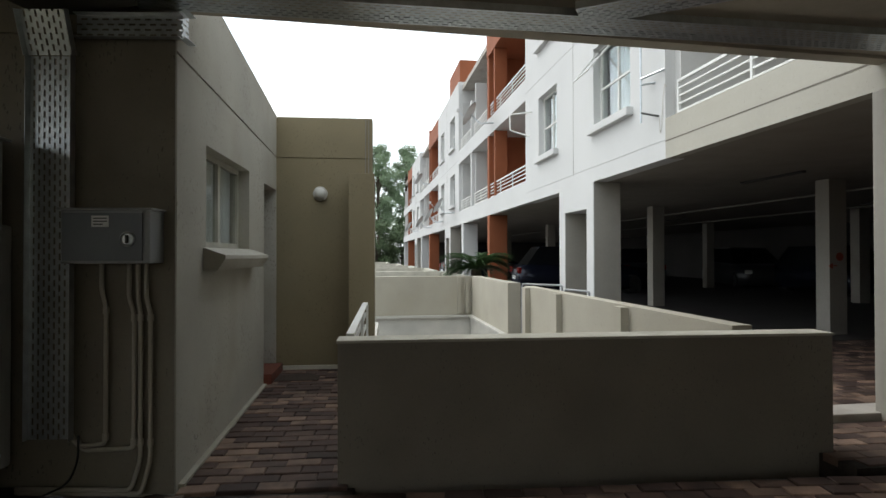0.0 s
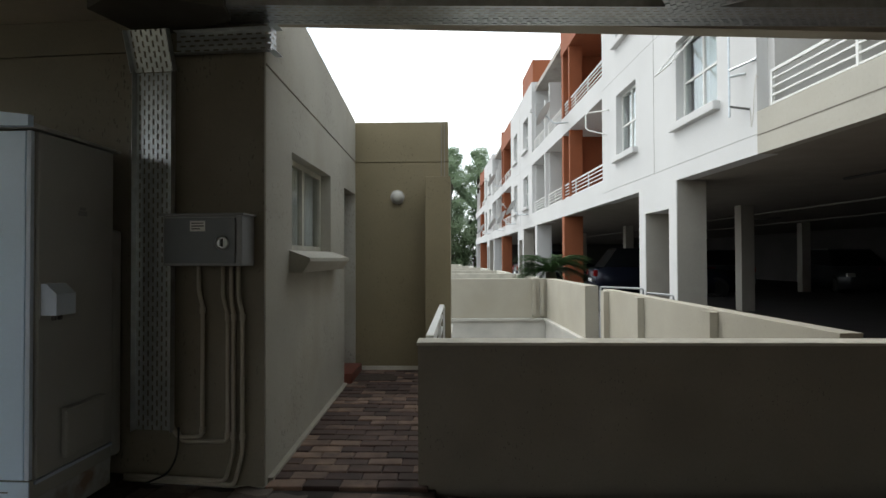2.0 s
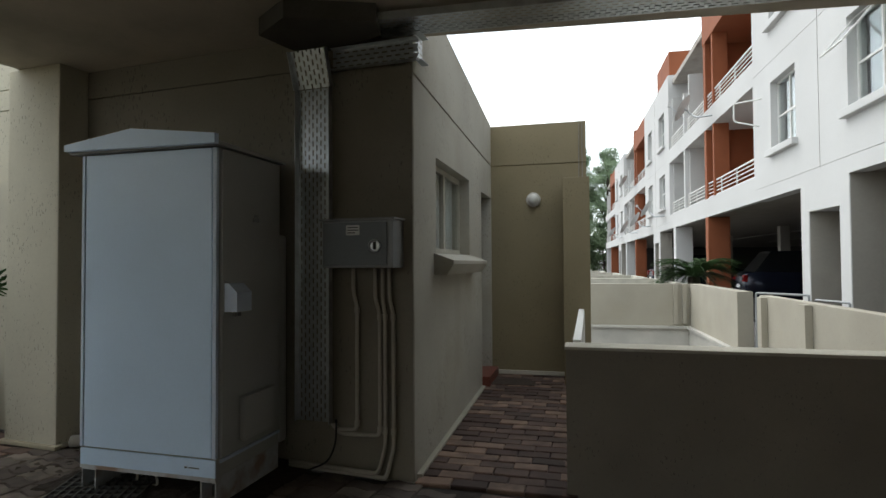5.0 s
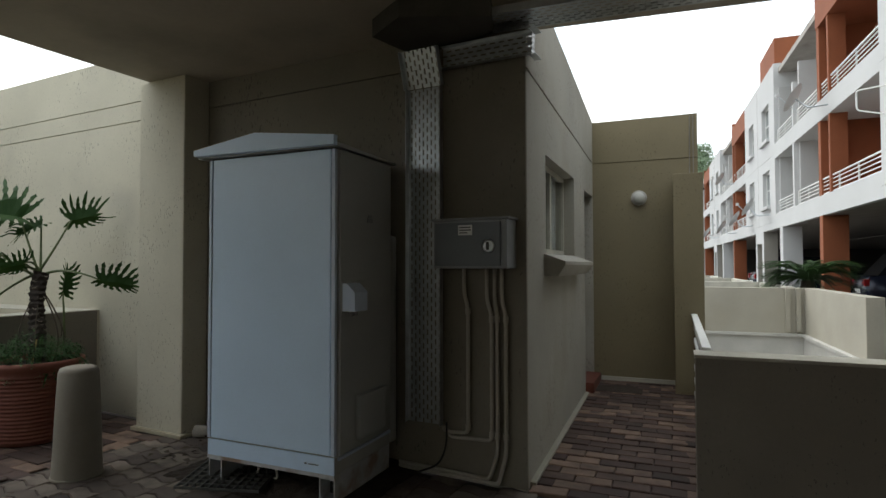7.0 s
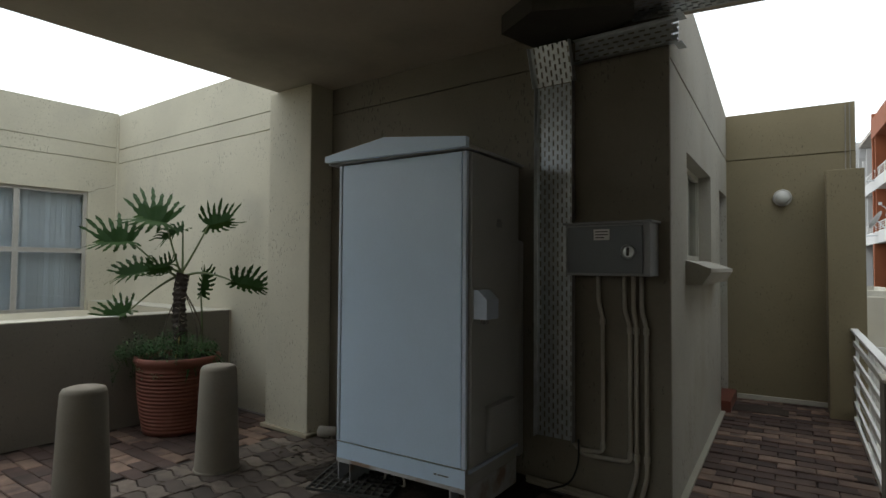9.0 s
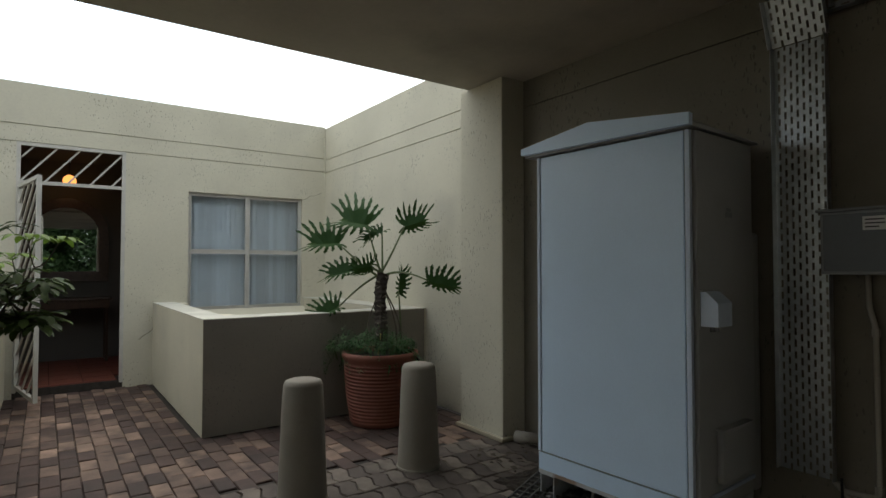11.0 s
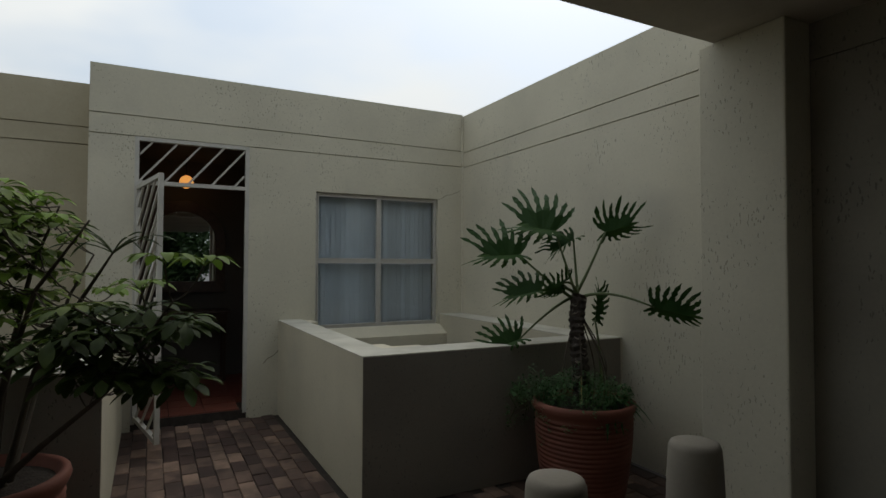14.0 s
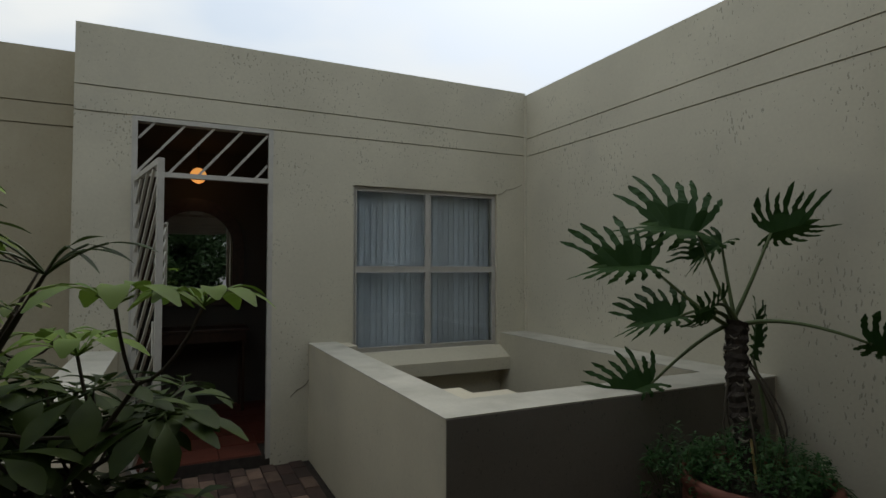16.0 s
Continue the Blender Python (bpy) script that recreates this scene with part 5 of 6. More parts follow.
rnd = random.Random(8)
for k in range(18):
    a = rnd.uniform(-1.2, 2.2)
    leaflets(bm, Vector((0, 0, 0)), (math.cos(a), math.sin(a), rnd.uniform(0.3, 0.9)), rnd.uniform(0.2, 0.34), 0.022, 0.9, 6)
part("foliage", bm, FILLER, spr)

# ---- umbrella tree ----
umb = thing("umbrella_tree", "bushy umbrella tree in a terracotta pot", "plant", pose(-4.52, 0.08, 0.6))
O = Vector((-4.52, 0.08, 0.6))
rnd = random.Random(21)
clusters = [(Vector(c), 1) for c in ((-3.84, 0.67, 1.46), (-3.90, 0.80, 1.45), (-4.02, 0.60, 1.36), (-4.82, 0.14, 1.74), (-4.66, -0.08, 1.72), (-4.74, 0.28, 1.55), (-4.45, -0.2, 1.60))]
for k in range(112):
    a, q = rnd.uniform(0, 6.283), rnd.uniform(0.08, 0.62)
    z = rnd.uniform(1.04, 1.76)
    q *= 0.92 if z < 1.4 else 0.62
    # upper clusters take the young tone more often, for the light up there
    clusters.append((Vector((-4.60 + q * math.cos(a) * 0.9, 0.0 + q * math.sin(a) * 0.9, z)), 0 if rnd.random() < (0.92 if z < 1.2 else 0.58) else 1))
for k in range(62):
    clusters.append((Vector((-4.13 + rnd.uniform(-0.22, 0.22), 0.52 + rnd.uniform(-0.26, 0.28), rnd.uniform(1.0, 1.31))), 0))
limbs = [[(-0.08, 0.02, -0.1), (-0.1, 0.12, 0.4), (0.02, 0.3, 0.72), (0.14, 0.42, 0.92)], [(0, 0, -0.05), (0.13, 0.18, 0.14), (0.34, 0.40, 0.36), (0.60, 0.62, 0.72)], [(0, 0, -0.05), (-0.1, 0.02, 0.4), (-0.12, 0.1, 0.85), (-0.05, 0.2, 1.1)],
         [(0.05, 0, -0.05), (0.15, 0.05, 0.35), (0.22, 0.16, 0.75), (0.32, 0.34, 1.02)], [(-0.05, -0.05, -0.05), (-0.05, -0.25, 0.3), (0.0, -0.4, 0.75), (0.02, -0.42, 1.05)],
         [(0, 0.05, -0.05), (0.2, -0.15, 0.3), (0.3, -0.25, 0.7), (0.35, -0.2, 0.95)], [(-0.02, 0.05, -0.05), (-0.3, 0.1, 0.3), (-0.45, 0.2, 0.7), (-0.42, 0.3, 0.9)]]
nodes3 = []
for lb in limbs:
    bm = bmesh.new()
    fine = []
    for a, b in zip(lb, lb[1:]):
        for i in range(4):
            fine.append(Vector(a).lerp(Vector(b), i / 4))
    fine.append(Vector(lb[-1]))
    tube(bm, fine, [0.017 - 0.0011 * i for i in range(len(fine))], 8)
    part("branch", bm, BARK, umb, smooth=True)
    nodes3 += fine[3:]
for c, young in clusters:
    p = c - O
    root = min(nodes3, key=lambda q: (q - p).length + 0.25 * max(0, q.z - p.z))
    tw = part("twig", tube(bmesh.new(), curve_between(root, p, (0, 0, -0.03), 5), 0.0032, 6), BARK, umb)
    bm = bmesh.new()
    n = rnd.choice((8, 9, 10)) if not young else rnd.choice((9, 10, 11))
    ln = rnd.uniform(0.08, 0.12) if not young else rnd.uniform(0.11, 0.135)
    lean = Vector((p.x - root.x, p.y - root.y, 0)) * 0.5
    for i in range(n):
        a = 2 * math.pi * i / n + rnd.uniform(-0.15, 0.15)
        d = Vector((math.cos(a), math.sin(a), rnd.uniform(-0.35, 0.3) if not young else rnd.uniform(0.45, 0.85))) + lean * (0.25 if young else 1)
        st = p + d.normalized() * 0.03
        tube(bm, [p, st], 0.0025, 4)
        leaflets(bm, st, d, ln * rnd.uniform(0.85, 1.15), ln * (0.34 if young else 0.40), 0.35 if not young else 0.65, 6, belly=1.8)
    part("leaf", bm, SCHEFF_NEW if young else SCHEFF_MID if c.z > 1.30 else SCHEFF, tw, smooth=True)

# sparse long leaves at the tip of the bare limb
for k in range(9):
    p = Vector((0.14, 0.42, 0.93)) + Vector((rnd.uniform(-0.02, 0.1), rnd.uniform(-0.14, 0.14), rnd.uniform(-0.02, 0.06)))
    tw = part("twig", tube(bmesh.new(), curve_between(Vector((0.13, 0.41, 0.90)), p, (0, 0, 0.01), 4), 0.003, 5), PHILO_STEM, umb)
    bm = bmesh.new()
    d = Vector((p.x * 0.5 + rnd.uniform(-0.1, 0.1), (p.y - 0.4) * 3, rnd.uniform(-0.2, 0.15)))
    leaflets(bm, p, d, rnd.uniform(0.075, 0.115), 0.040, 0.25, 6)
    part("leaf", bm, SCHEFF, tw)

# ---- front door: gate, transom, window, hall ----
gm = thing("security_gate_surround", "cream steel gate surround with slanted transom bars", "gate", pose(-7.36, 0.49, 0.0))
part("surround", boxes((-0.02, 0.025, 0.0, 0.035, 0.05, 2.59), (-0.02, 0.025, 0.935, 0.97, 0.05, 2.59), (-0.02, 0.025, 0.035, 0.935, 2.555, 2.588), (-0.02, 0.025, 0.035, 0.935, 2.165, 2.2)), GATEPAINT, gm)
for k in range(6):
    y0 = -0.16 + 0.2 * k
    a, b = Vector((0, y0, 2.2)), Vector((0, y0 + 0.30, 2.555))
    if a.y < 0.04:
        a = a.lerp(b, (0.04 - a.y) / (b.y - a.y))
    if b.y > 0.93:
        b = a.lerp(b, (0.93 - a.y) / (b.y - a.y))
    part("bar", tubes([a, b], r=0.012, steps=4), GATEPAINT, gm)
gate = thing("security_gate", "cream slatted steel security gate, swung open", "gate", pose(-7.335, 0.52, 0.0, 0, 0, 11))
gw = 0.90
part("gate_frame", boxes((0.0, 0.035, -0.018, 0.018, 0.1, 2.15), (gw - 0.035, gw, -0.018, 0.018, 0.1, 2.15), (0.035, gw - 0.035, -0.017, 0.017, 0.1, 0.135), (0.035, gw - 0.035, -0.017, 0.017, 2.115, 2.15)), GATEPAINT, gate)
for k in range(16):
    x0, z0 = 0.035, 0.135 - 0.55 + 0.17 * k
    a, b = Vector((x0, 0, z0)), Vector((gw - 0.035, 0, z0 + 0.62))
    if a.z < 0.135:
        a = a.lerp(b, (0.135 - a.z) / (b.z - a.z))
    if b.z > 2.115:
        b = a.lerp(b, (2.115 - a.z) / (b.z - a.z))
    if b.x - a.x > 0.03:
        part("slat", tubes([a, b], r=0.011, steps=4), GATEPAINT, gate)
part("lock_box", boxes((gw - 0.075, gw - 0.03, -0.025, 0.025, 1.0, 1.2), bevel=0.004), GATEPAINT, gate)
for z in (0.35, 1.2, 1.95):
    part("hinge", tubes([(-0.012, 0, z), (-0.012, 0, z + 0.09)], r=0.014), GATEPAINT, gate)

win = thing("courtyard_window", "taupe steel window with four panes and closed blinds", "window", pose(-7.40, 2.11, 0.8), kind="structure")
FR = 0.028
part("window_frame", boxes((-0.02, 0.02, 0, FR, 0, 1.4), (-0.02, 0.02, 1.39 - FR, 1.39, 0, 1.4), (-0.02, 0.02, FR, 1.39 - FR, 0, FR), (-0.02, 0.02, FR, 1.39 - FR, 1.4 - FR, 1.4), (-0.018, 0.022, 0.680, 0.710, FR, 1.4 - FR),
                           (-0.019, 0.024, FR, 0.68, 0.682, 0.713), (-0.019, 0.024, 0.71, 1.39 - FR, 0.682, 0.713)), STEELFRAME, win)
for a, b in ((FR, 0.68), (0.71, 1.39 - FR)):
    for c, d in ((FR, 0.682), (0.713, 1.4 - FR)):
        s = part("sash", boxes((0.0, 0.03, a, a + 0.011, c, d), (0.0, 0.03, b - 0.011, b, c, d), (0.0, 0.03, a + 0.011, b - 0.011, c, c + 0.011), (0.0, 0.03, a + 0.011, b - 0.011, d - 0.011, d)), STEELFRAME, win)
        g = part("pane", boxes((0.006, 0.010, a + 0.015, b - 0.015, c + 0.015, d - 0.015)), GLASS, s)
        g.visible_shadow = False
bl = thing("vertical_blinds", "pale grey-blue vertical blinds, closed", "blinds", pose(-7.47, 2.13, 0.82))
me_bm = bmesh.new()
box(me_bm, -0.001, 0.001, -0.032, 0.032, 0.0, 1.35)
sl0 = part("slat", me_bm, BLIND, bl, m=pose(0, 0.04, 0.01, 0, 0, 14))
rnd = random.Random(2)
for k in range(1, 25):
    o = new("slat", sl0.data)
    o.parent = bl
    o.matrix_basis = pose(rnd.uniform(-0.003, 0.003), 0.04 + 0.0535 * k, 0.01, 0, 0, 12 + rnd.uniform(0, 7))
part("headrail", boxes((-0.02, 0.02, 0, 1.35, 1.36, 1.39)), RAILPAINT, bl)

tile = boxes((-0.148, 0.148, -0.148, 0.148, -0.015, 0.0), bevel=0.004)
t0 = part("tile", tile, REDTILE, bpy.data.objects["hall_floor"], m=pose(-7.50, 0.0, 0.09))
for i in range(6):
    for j in range(6):
        if (i, j) != (0, 1) and (i > 0 or 0 < j < 4):
            o = new("tile", t0.data)
            o.parent = bpy.data.objects["hall_floor"]
            o.matrix_basis = pose(-7.50 - 0.302 * i, 0.345 + 0.302 * j, 0.09)
t0.matrix_basis = pose(-7.50, 0.345 + 0.302, 0.09)
mir = thing("arched_mirror", "arched mirror in a dark carved wooden surround", "mirror", pose(-9.145, 0.97, 1.22))


def arch(w, h0, h1, n=16):
    return [(-w, h0), (w, h0), (w, h1)] + [(w * math.cos(math.pi * i / n), h1 + w * math.sin(math.pi * i / n)) for i in range(1, n)] + [(-w, h1)]


bm = bmesh.new()
outer, inner = arch(0.48, -0.10, 0.52), arch(0.37, 0.03, 0.50)
fo, fi = [bm.verts.new((0.045, y, z)) for y, z in outer], [bm.verts.new((0.03, y, z)) for y, z in inner]
bo, bi = [bm.verts.new((0.0, y, z)) for y, z in outer], [bm.verts.new((0.0, y, z)) for y, z in inner]
n = len(fo)
for i in range(n):
    j = (i + 1) % n
    bm.faces.new((fo[i], fo[j], fi[j], fi[i]))
    bm.faces.new((fo[j], fo[i], bo[i], bo[j]))
    bm.faces.new((fi[i], fi[j], bi[j], bi[i]))
part("mirror_surround", bm, DARKWOOD, mir)
bm = bmesh.new()
bm.faces.new([bm.verts.new((0.012, y, z)) for y, z in inner])
part("mirror_glass", bm, MIRROR, mir, "clear mirror glass")
con = thing("console_table", "dark wooden hall table below the mirror", "table", pose(-8.93, 0.92, 0.09))
part("tabletop", boxes((-0.2, 0.2, -0.55, 0.55, 0.79, 0.82), bevel=0.008), DARKWOOD, con)
part("apron", boxes((-0.18, 0.18, -0.52, 0.52, 0.69, 0.79)), DARKWOOD, con)
for x in (-0.17, 0.14):
    for y in (-0.51, 0.48):
        part("leg", boxes((x, x + 0.03, y, y + 0.03, 0, 0.69)), DARKWOOD, con)
lamp = thing("globe_lamp", "small glowing amber globe lamp on the hall ceiling", "lamp", pose(-8.75, 0.98, 2.40))
prof = [(0.012, -0.075)] + [(0.075 * math.sin(a * math.pi / 10), -0.075 * math.cos(a * math.pi / 10)) for a in range(1, 10)] + [(0.02, 0.073)]
part("globe", lathe(prof, 24), GLOBE, lamp, "glowing amber glass globe", smooth=True)
part("stem", tubes([(0, 0, 0.07), (0, 0, 0.3)], r=0.008), DARKSTEEL, lamp)
lt = new("hall_bulb", bpy.data.lights.new("hall_bulb", "POINT"))
lt.data.energy, lt.data.color, lt.data.shadow_soft_size = 0.3, (1.0, 0.55, 0.25), 0.05
lt.location = (-8.75, 0.98, 2.22)

# ---- passage: window, lamp, mat, railing ----
pw = thing("passage_window", "pale two-pane window deep in the passage wall", "window", PASSAGE @ pose(-0.11, 0.53, 1.39), kind="structure")
part("window_frame", boxes((-0.02, 0.02, 0, 0.04, 0, 0.67), (-0.02, 0.02, 1.11, 1.15, 0, 0.67), (-0.02, 0.02, 0.04, 1.11, 0, 0.04), (-0.02, 0.02, 0.04, 1.11, 0.63, 0.67), (-0.018, 0.024, 0.55, 0.6, 0.04, 0.63)), COPING, pw)
for a, b in ((0.04, 0.55), (0.6, 1.11)):
    g = part("pane", boxes((-0.002, 0.002, a, b, 0.04, 0.63)), GLASS, pw)
    g.visible_shadow = False
part("blind", boxes((-0.06, -0.05, 0.02, 1.13, 0.02, 0.65)), CURTAIN, pw, "pale blind behind the glass")
bm = bmesh.new()
q = [(0.0, 1.385), (0.14, 1.335), (0.14, 1.31), (0.09, 1.235), (0.0, 1.235)]
a, b = [bm.verts.new((u, 0.47, z)) for u, z in q], [bm.verts.new((u, 1.78, z)) for u, z in q]
bm.faces.new(a)
bm.faces.new(b[::-1])
for i in range(5):
    bm.faces.new((a[i], a[(i + 1) % 5], b[(i + 1) % 5], b[i]))
setting("passage_window_sill", bm, PASSAGEWALL, "wedge-shaped plaster sill of the passage window", PASSAGE)
wlp = thing("bulkhead_lamp", "round white bulkhead lamp on the end wall, unlit", "lamp", PASSAGE @ pose(0.465, 2.86, 1.995, 90, 0, 0) @ Matrix.Scale(0.78, 4))
part("base", lathe([(0.092, 0.0), (0.092, 0.03), (0.08, 0.035)], 32), RAILPAINT, wlp, smooth=False)
part("ring", lathe([(0.093, 0.012), (0.099, 0.016), (0.099, 0.036), (0.084, 0.042), (0.08, 0.036)], 32), STEELFRAME, wlp, "dull grey retaining ring", smooth=True)
part("diffuser", lathe([(0.08, 0.034), (0.078, 0.06), (0.065, 0.082), (0.04, 0.096), (0.01, 0.101)], 32), LAMPGLASS, wlp, smooth=True)
dpipe = thing("down_wire", "thin pipes running up the end wall edge", "pipe", PASSAGE @ pose(0.98, 2.85, 0))
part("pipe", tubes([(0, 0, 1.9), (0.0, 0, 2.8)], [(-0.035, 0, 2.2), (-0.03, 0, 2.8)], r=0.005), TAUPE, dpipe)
solid("doormat", boxes((0.06, 0.5, 2.36, 2.78, 0.088, 0.105), bevel=0.004), MAT_FIBRE, "worn dark brown doormat on the pavers", "doormat", PASSAGE)
rail = thing("passage_railing", "pale painted steel railing beside the passage", "railing", PASSAGE @ pose(0.96, 0.18, 0))
part("top_rail", boxes((-0.025, 0.025, 0.0, 2.29, 0.835, 0.855), bevel=0.003), RAILPAINT, rail)
for k in range(6):
    part("slat", boxes((-0.008, 0.008, 0.0, 2.29, 0.105 + 0.122 * k, 0.145 + 0.122 * k)), RAILPAINT, rail)
for v in (0.02, 1.15, 2.26):
    part("post", boxes((0.008, 0.03, v, v + 0.03, 0.0, 0.835)), RAILPAINT, rail)
hr = thing("yard_handrail", "grey pipe handrail at the yard steps", "railing", YARD @ pose(-0.25, 5.27, 0))
part("rail", tubes(bend([(0, 0, -0.06), (0, 0, 0.85), (-0.48, 0.57, 0.85), (-0.48, 0.57, -0.06)], 5, 0.03), r=0.016), BOXSIDE, hr)
hr = thing("yard_handrail", "grey pipe handrail at the yard steps", "railing", YARD @ pose(-0.42, 3.78, 0))
part("rail", tubes(bend([(0, 0, -0.06), (0, 0, 0.85), (-0.14, 0.51, 0.85), (-0.14, 0.51, -0.06)], 5, 0.03), r=0.014), BOXSIDE, hr)

# ---- cycad ----
cyc = thing("cycad", "dark green cycad with arching fronds", "plant", YARD @ pose(-0.35, 11.6, 0.0))
part("trunk", tube(bmesh.new(), [(0, 0, -0.06), (0, 0, 0.5), (0, 0, 0.95)], [0.16, 0.17, 0.13], 12), BARK, cyc)
rnd = random.Random(4)
for k in range(62):
    a, up = 6.283 * k / 58 * 9 + rnd.uniform(-0.1, 0.1), rnd.uniform(0.25, 1.35)
    d = Vector((math.cos(a), math.sin(a), 0))
    ln = rnd.uniform(0.8, 1.08)
    bm = bmesh.new()
    pts = [Vector((0, 0, 0.95)) + d * ln * t + Vector((0, 0, ln * (up * t - (0.55 + 0.35 * up) * t * t))) for t in [i / 9 for i in range(10)]]
    tube(bm, pts, [0.010 - 0.0008 * i for i in range(10)], 4)
    side = Vector((-d.y, d.x, 0))
    for p, q in zip(pts[2:], pts[3:]):
        for i in range(3):
            o = p.lerp(q, i / 3)
            for s in (-1, 1):
                leaflets(bm, o, side * s * 0.8 + d * 0.55 + Vector((0, 0, 0.25)), 0.23, 0.045, 0.1, 2)
    part("frond", bm, CYCADLEAF, cyc)


# ---- trees ----
def tree(label, m, height, spread, material, seed, clumps=46, leaves=90, leaf=0.22, low=0.35):
    rnd = random.Random(seed)
    t = thing("tree", label, "tree", m)
    bm = bmesh.new()
    tube(bm, [(0, 0, -0.3), (0.1, 0.05, height * 0.3), (-0.1, 0.1, height * 0.6), (0, 0, height * 0.92)], [height * 0.022, height * 0.017, height * 0.011, height * 0.003], 8)
    centres = []
    for k in range(clumps):
        z = height * (low + (1 - low) * (k + 0.5) / clumps)
        w = spread * math.sin(math.pi * min(0.97, max(0.12, (z / height - low) / (1 - low) * 0.85 + 0.12))) ** 0.7
        a, q = rnd.uniform(0, 6.283), w * math.sqrt(rnd.uniform(0.05, 1))
        centres.append(Vector((q * math.cos(a), q * math.sin(a), z)))
    for c in centres[::2]:
        st = Vector((0, 0, max(0.2 * height, c.z - 0.22 * height)))
        tube(bm, curve_between(st, c, (0, 0, 0.1 * spread), 4), [height * 0.006, height * 0.005, height * 0.004, height * 0.003, height * 0.001], 5)
    part("trunk", bm, BARK, t)
    verts, faces = [], []
    for c in centres:
        s = spread * rnd.uniform(0.2, 0.36)
        for k in range(leaves):
            v = Vector((rnd.gauss(0, 1), rnd.gauss(0, 1), rnd.gauss(0, 0.75)))
            v = v.normalized() * s * rnd.random() ** 0.4
            d = Vector((rnd.gauss(0, 1), rnd.gauss(0, 1), rnd.gauss(-0.4, 0.7))).normalized() * leaf * rnd.uniform(0.6, 1.3)
            e = d.orthogonal().normalized() * leaf * 0.28
            b = len(verts)
            verts += [c + v - d * 0.5, c + v + e, c + v + d * 0.5, c + v - e]
            faces.append((b, b + 1, b + 2, b + 3))
    me = bpy.data.meshes.new("crown")
    me.from_pydata([tuple(v) for v in verts], [], faces)
    me.materials.append(material)
    o = new("crown", me)
    o.parent = t
    return t


for k, (u, v, h, s) in enumerate(((-1.5, 66, 14.6, 2.6), (2.1, 68, 14.9, 2.4), (-5.0, 70, 13.0, 2.6), (4.2, 74, 14.5, 2.6))):
    tree("tall grey-green gum tree behind the yards", YARD @ pose(u, v, -0.06), h, s, GUM, 40 + k, 56, 170, 0.30)
for k, (u, v, h, s) in enumerate(((-2.0, 58, 4.8, 2.4), (-5.5, 60, 5.2, 2.6), (0.8, 59, 4.6, 2.2), (3.2, 60, 4.4, 2.2))):
    tree("dark green bush behind the yard walls", YARD @ pose(u, v, -0.06), h, s, FARBUSH, 60 + k, 40, 120, 0.3, 0.05)
for k, (x, y, h, s) in enumerate(((14, -2.5, 6.5, 2.8), (17, 1.0, 7.5, 3.0), (12.5, -6, 6.0, 2.6), (20, -3, 8.5, 3.2), (16, -9, 7, 2.8), (24, 1.5, 9, 3.4), (15.5, -0.5, 5.0, 2.4), (21, -0.5, 8, 3.2))):
    tree("dark green garden tree beyond the driveway", pose(x, y, -0.06), h, s, BUSH, 80 + k, 60, 150, 0.30, 0.04)
bm = bmesh.new()
rnd = random.Random(9)
for k in range(160):
    p = Vector((11.5 + rnd.gauss(0, 0.35), -0.4 + rnd.gauss(0, 0.5), 0.25 + rnd.random() * 0.6))
    leaflets(bm, p, (rnd.gauss(0, 1), rnd.gauss(0, 1), rnd.random()), 0.16, 0.09, 0.3, 2)
fl = thing("red_flower_bush", "low garden bush with red flowers", "plant", pose(0, 0, 0))
part("flower", bm, REDFLOWER, fl)
bm = bmesh.new()
for k in range(24):
    tube(bm, [(11.5 + rnd.gauss(0, 0.1), -0.4 + rnd.gauss(0, 0.1), -0.03), (11.5 + rnd.gauss(0, 0.3), -0.4 + rnd.gauss(0, 0.4), 0.6)], 0.008, 4)
part("stem", bm, BARK, fl)

# ---- pavers ----
def slab_mesh(name, l, w, h=0.05, b=0.005):
    bm = bmesh.new()
    lo = [bm.verts.new((x, y, -h)) for x, y in ((-l / 2, -w / 2), (l / 2, -w / 2), (l / 2, w / 2), (-l / 2, w / 2))]
    mi = [bm.verts.new((v.co.x, v.co.y, -b)) for v in lo]
    hi = [bm.verts.new((v.co.x * (1 - 2 * b / l), v.co.y * (1 - 2 * b / w), 0)) for v in lo]
    for a, c in ((lo, mi), (mi, hi)):
        for i in range(4):
            bm.faces.new((a[i], a[(i + 1) % 4], c[(i + 1) % 4], c[i]))
    bm.faces.new(hi)
    me = bpy.data.meshes.new(name)
    bm.to_mesh(me)
    bm.free()
    me.materials.append(PAVER)
    return me


def zigzag_mesh(name, l=0.219, w=0.106, h=0.05, k=0.02, b=0.007):
    pts = [(-l / 2, -w / 2), (-l / 4, -w / 2 + k), (0, -w / 2), (l / 4, -w / 2 - k), (l / 2, -w / 2), (l / 2, w / 2), (l / 4, w / 2 - k), (0, w / 2), (-l / 4, w / 2 + k), (-l / 2, w / 2)]
    bm = bmesh.new()
    lo = [bm.verts.new((x, y, -h)) for x, y in pts]
    mi = [bm.verts.new((x, y, -b)) for x, y in pts]
    hi = [bm.verts.new((x * 0.955, y * 0.90, 0)) for x, y in pts]
    for a, c in ((lo, mi), (mi, hi)):
        for i in range(10):
            bm.faces.new((a[i], a[(i + 1) % 10], c[(i + 1) % 10], c[i]))
    bm.faces.new(hi)
    me = bpy.data.meshes.new(name)
    bm.to_mesh(me)
    bm.free()
    me.materials.append(ZIGPAVER)
    return me


rnd = random.Random(17)
HALF = slab_mesh("paver_half", 0.104, 0.104)
BRICK, ZIG = slab_mesh("paver", 0.212, 0.104), zigzag_mesh("paver")
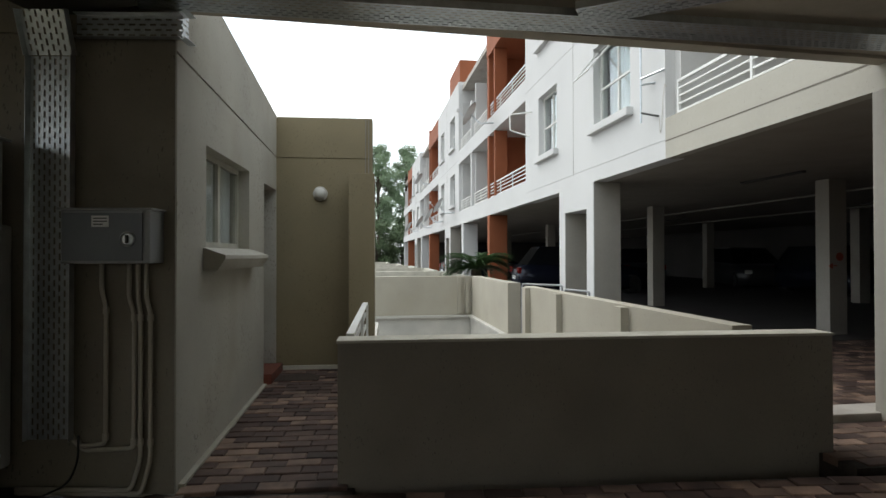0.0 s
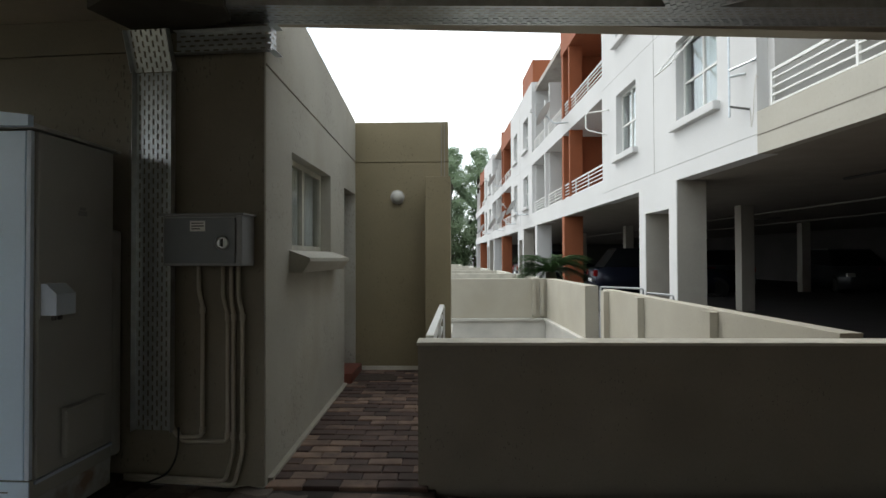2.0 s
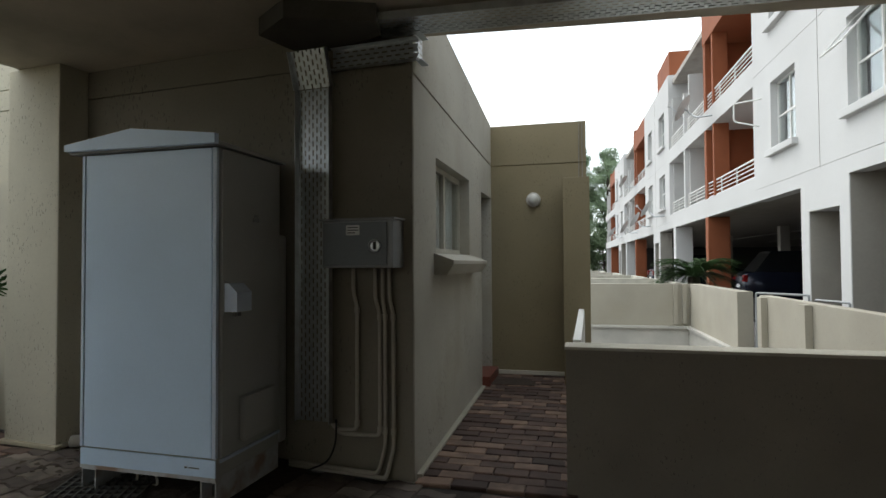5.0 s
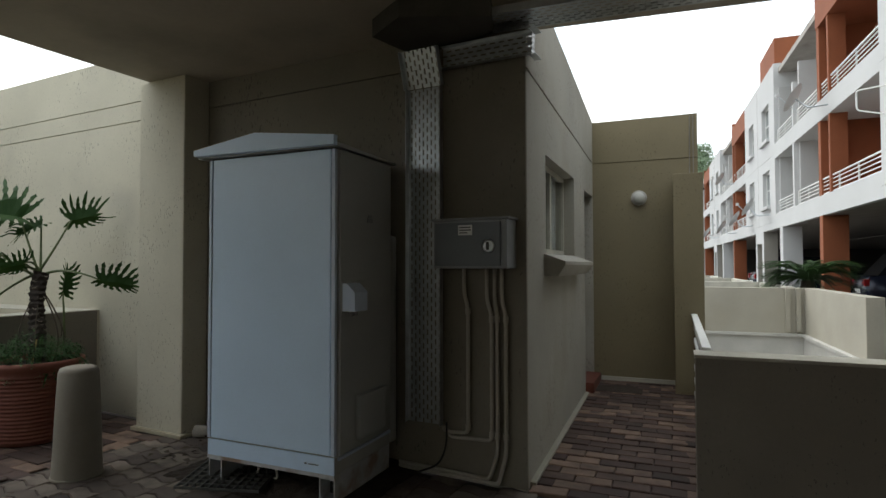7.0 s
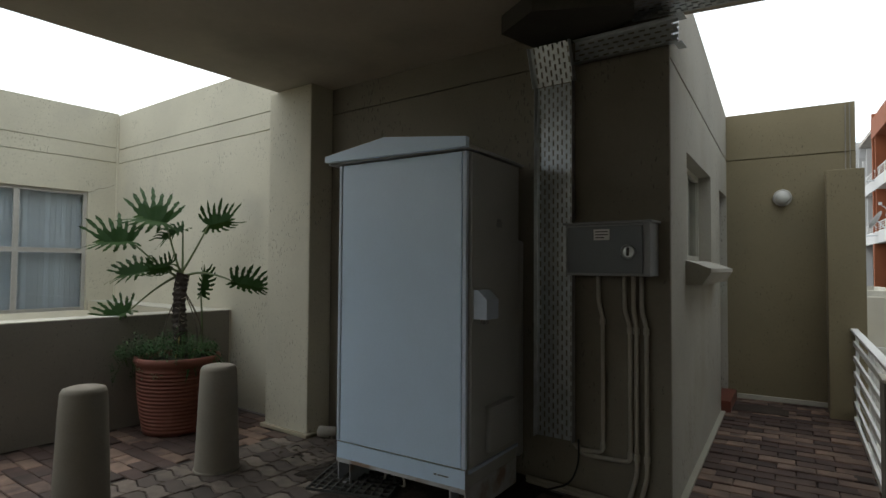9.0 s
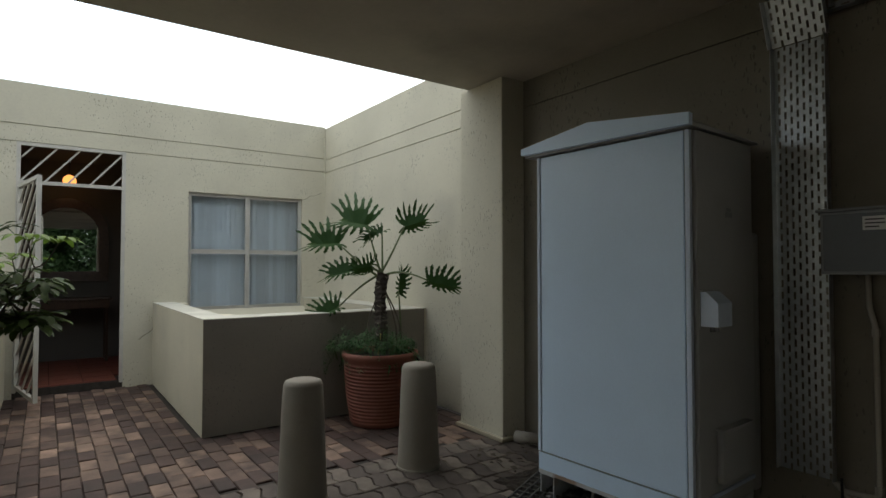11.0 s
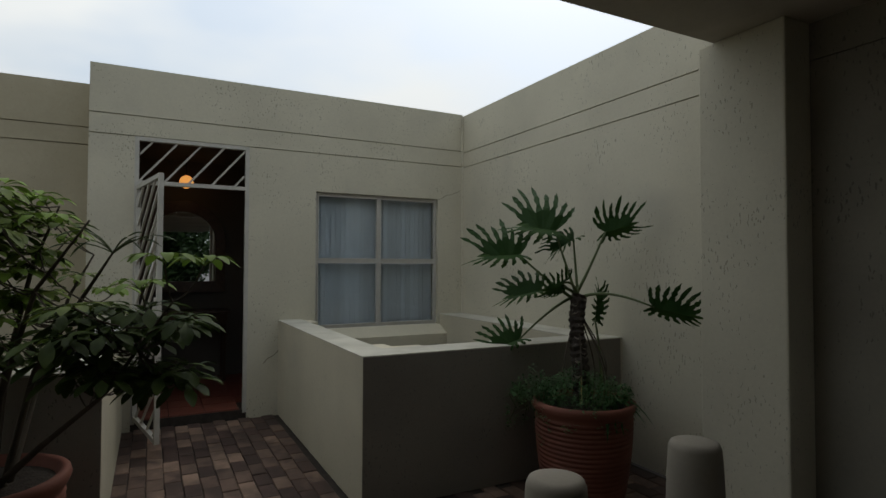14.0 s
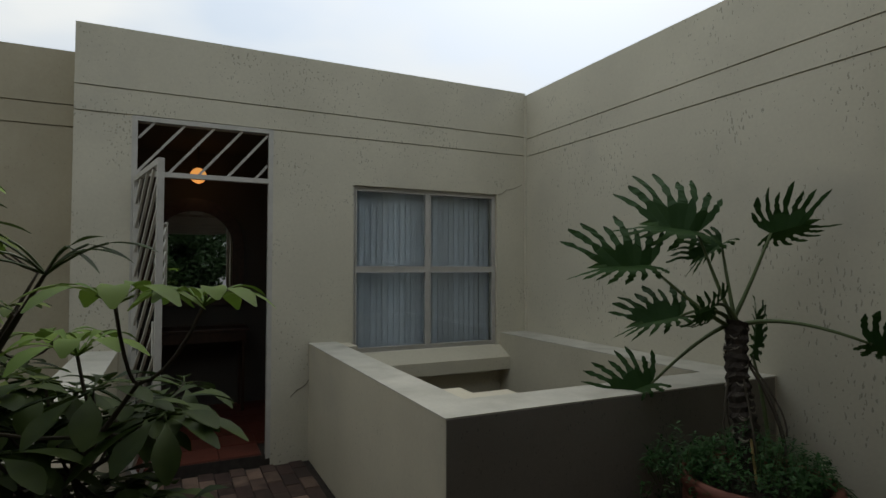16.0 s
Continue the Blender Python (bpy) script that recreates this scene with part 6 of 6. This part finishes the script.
bed, pbed = bpy.data.objects["bedding"], bpy.data.objects["passage_bed"]


def lay(places, mesh, parent, near, limit=300, field=PAVER_STUFF):
    """Pavers at (x, y, z, turn): the near ones as pieces, the rest joined."""
    many_v, many_f = [], []
    base_v = [v.co.copy() for v in mesh.vertices]
    base_f = [tuple(p.vertices) for p in mesh.polygons]
    used = 0
    for x, y, z, a in places:
        m = pose(x + rnd.uniform(-0.002, 0.002), y + rnd.uniform(-0.002, 0.002), z + rnd.uniform(-0.004, 0.003), rnd.uniform(-1.2, 1.2), rnd.uniform(-0.9, 0.9), a + rnd.uniform(-1.2, 1.2))
        if near(x, y) and used < limit:
            o = new("paver", mesh)
            o.parent = parent
            o.matrix_basis = m
            used += 1
        else:
            n = len(many_v)
            many_v += [tuple(m @ v) for v in base_v]
            many_f += [tuple(i + n for i in f) for f in base_f]
    if many_v:
        me = bpy.data.meshes.new("paver_field")
        me.from_pydata(many_v, [], many_f)
        me.materials.append(field)
        o = new("paver_field", me)
        o.parent = parent
        o["kind"] = "stuff"
        o["label"] = "rest of the worn clay pavers"


def blocked(x, y):
    return (x < -4.88 and y > 1.73) or (x < -4.88 and y < 0.45) or (x > -4.02 and x < -3.45 and y > 3.57)


court = []
j = 0
y = -5.928
while y < 3.8:
    x = -7.30 + (0.108 if j % 2 else 0.0)
    while x < -3.62:
        if not blocked(x, y) and not (x < -7.2 and not 0.4 < y < 1.8):
            court.append((x + 0.0, y, 0.0, 0))
        x += 0.2165
    y += 0.1083
    j += 1
lay(court, BRICK, bed, lambda x, y: 0.43 < y < 1.8 and x < -4.9 or (x < -4.2 and 0.9 < y < 2.2))
zig = []
i = 0
x = -3.56
while x < -0.55:
    y = -3.3 + (0.056 if i % 2 else 0)
    while y < 3.8:
        if not blocked(x, y):
            zig.append((x, y, 0.0, 0))
        y += 0.112
    x += 0.2255
    i += 1
lay(zig, ZIG, bed, lambda x, y: y > 2.2 and x < -1.5, field=ZIGPAVER_STUFF)
right = []
j = 0
y = -3.3
while y < 3.82:
    x = -0.38 + (0.108 if j % 2 else 0.0)
    while x < 4.3:
        right.append((x, y, 0.026 * max(0, x - 0.2) * min(1, max(0, (y - 1.5) / 2)), 0))
        x += 0.2165
    y += 0.1083
    j += 1
lay(right, BRICK, bed, lambda x, y: y > 3.1)
strip, halves = [], []
j = 0
v = 0.02
while v < 2.84:
    u = 0.12 + (0.108 if j % 2 else 0.0)
    while u < 0.95:
        strip.append((u, v, 0.012 + 0.036 * v, 0))
        u += 0.2165
    if j % 2:
        halves.append((0.07, v, 0.012 + 0.036 * v, 0))
    else:
        halves.append((0.07 + 0.2165 * 4 - 0.03, v, 0.012 + 0.036 * v, 0))
    v += 0.1083
    j += 1
lay(strip, BRICK, pbed, lambda x, y: True)
lay(halves, HALF, pbed, lambda x, y: True)
side = []
j = 0
v = -3.2
while v < 0.46:
    u = -0.42 + (0.108 if j % 2 else 0.0)
    while u < 3.0:
        side.append((u, v, 0.10 if v > -0.9 else 0.05, 0))
        u += 0.2165
    v += 0.1083
    j += 1
sb = setting("driveway_bed", boxes((-0.52, 3.1, -0.35, 0.46, -0.1, 0.088)), JOINT, "joint sand under the driveway pavers", YARD)
lay([(u, v, z, a) for u, v, z, a in side if v > -0.3], BRICK, sb, lambda x, y: True, 200)
deep = []
j = 0
v = 0.78
while v < 4.2:
    u = 0.5 + (0.108 if j % 2 else 0.0)
    while u < 4.4:
        deep.append((u, v, 0.055, 0))
        u += 0.2165
    v += 0.1083
    j += 1
db = setting("parking_entry_bed", boxes((0.4, 4.6, 0.72, 4.3, -0.1, 0.044)), JOINT, "joint sand under the parking pavers", YARD)
lay(deep, BRICK, db, lambda x, y: False)
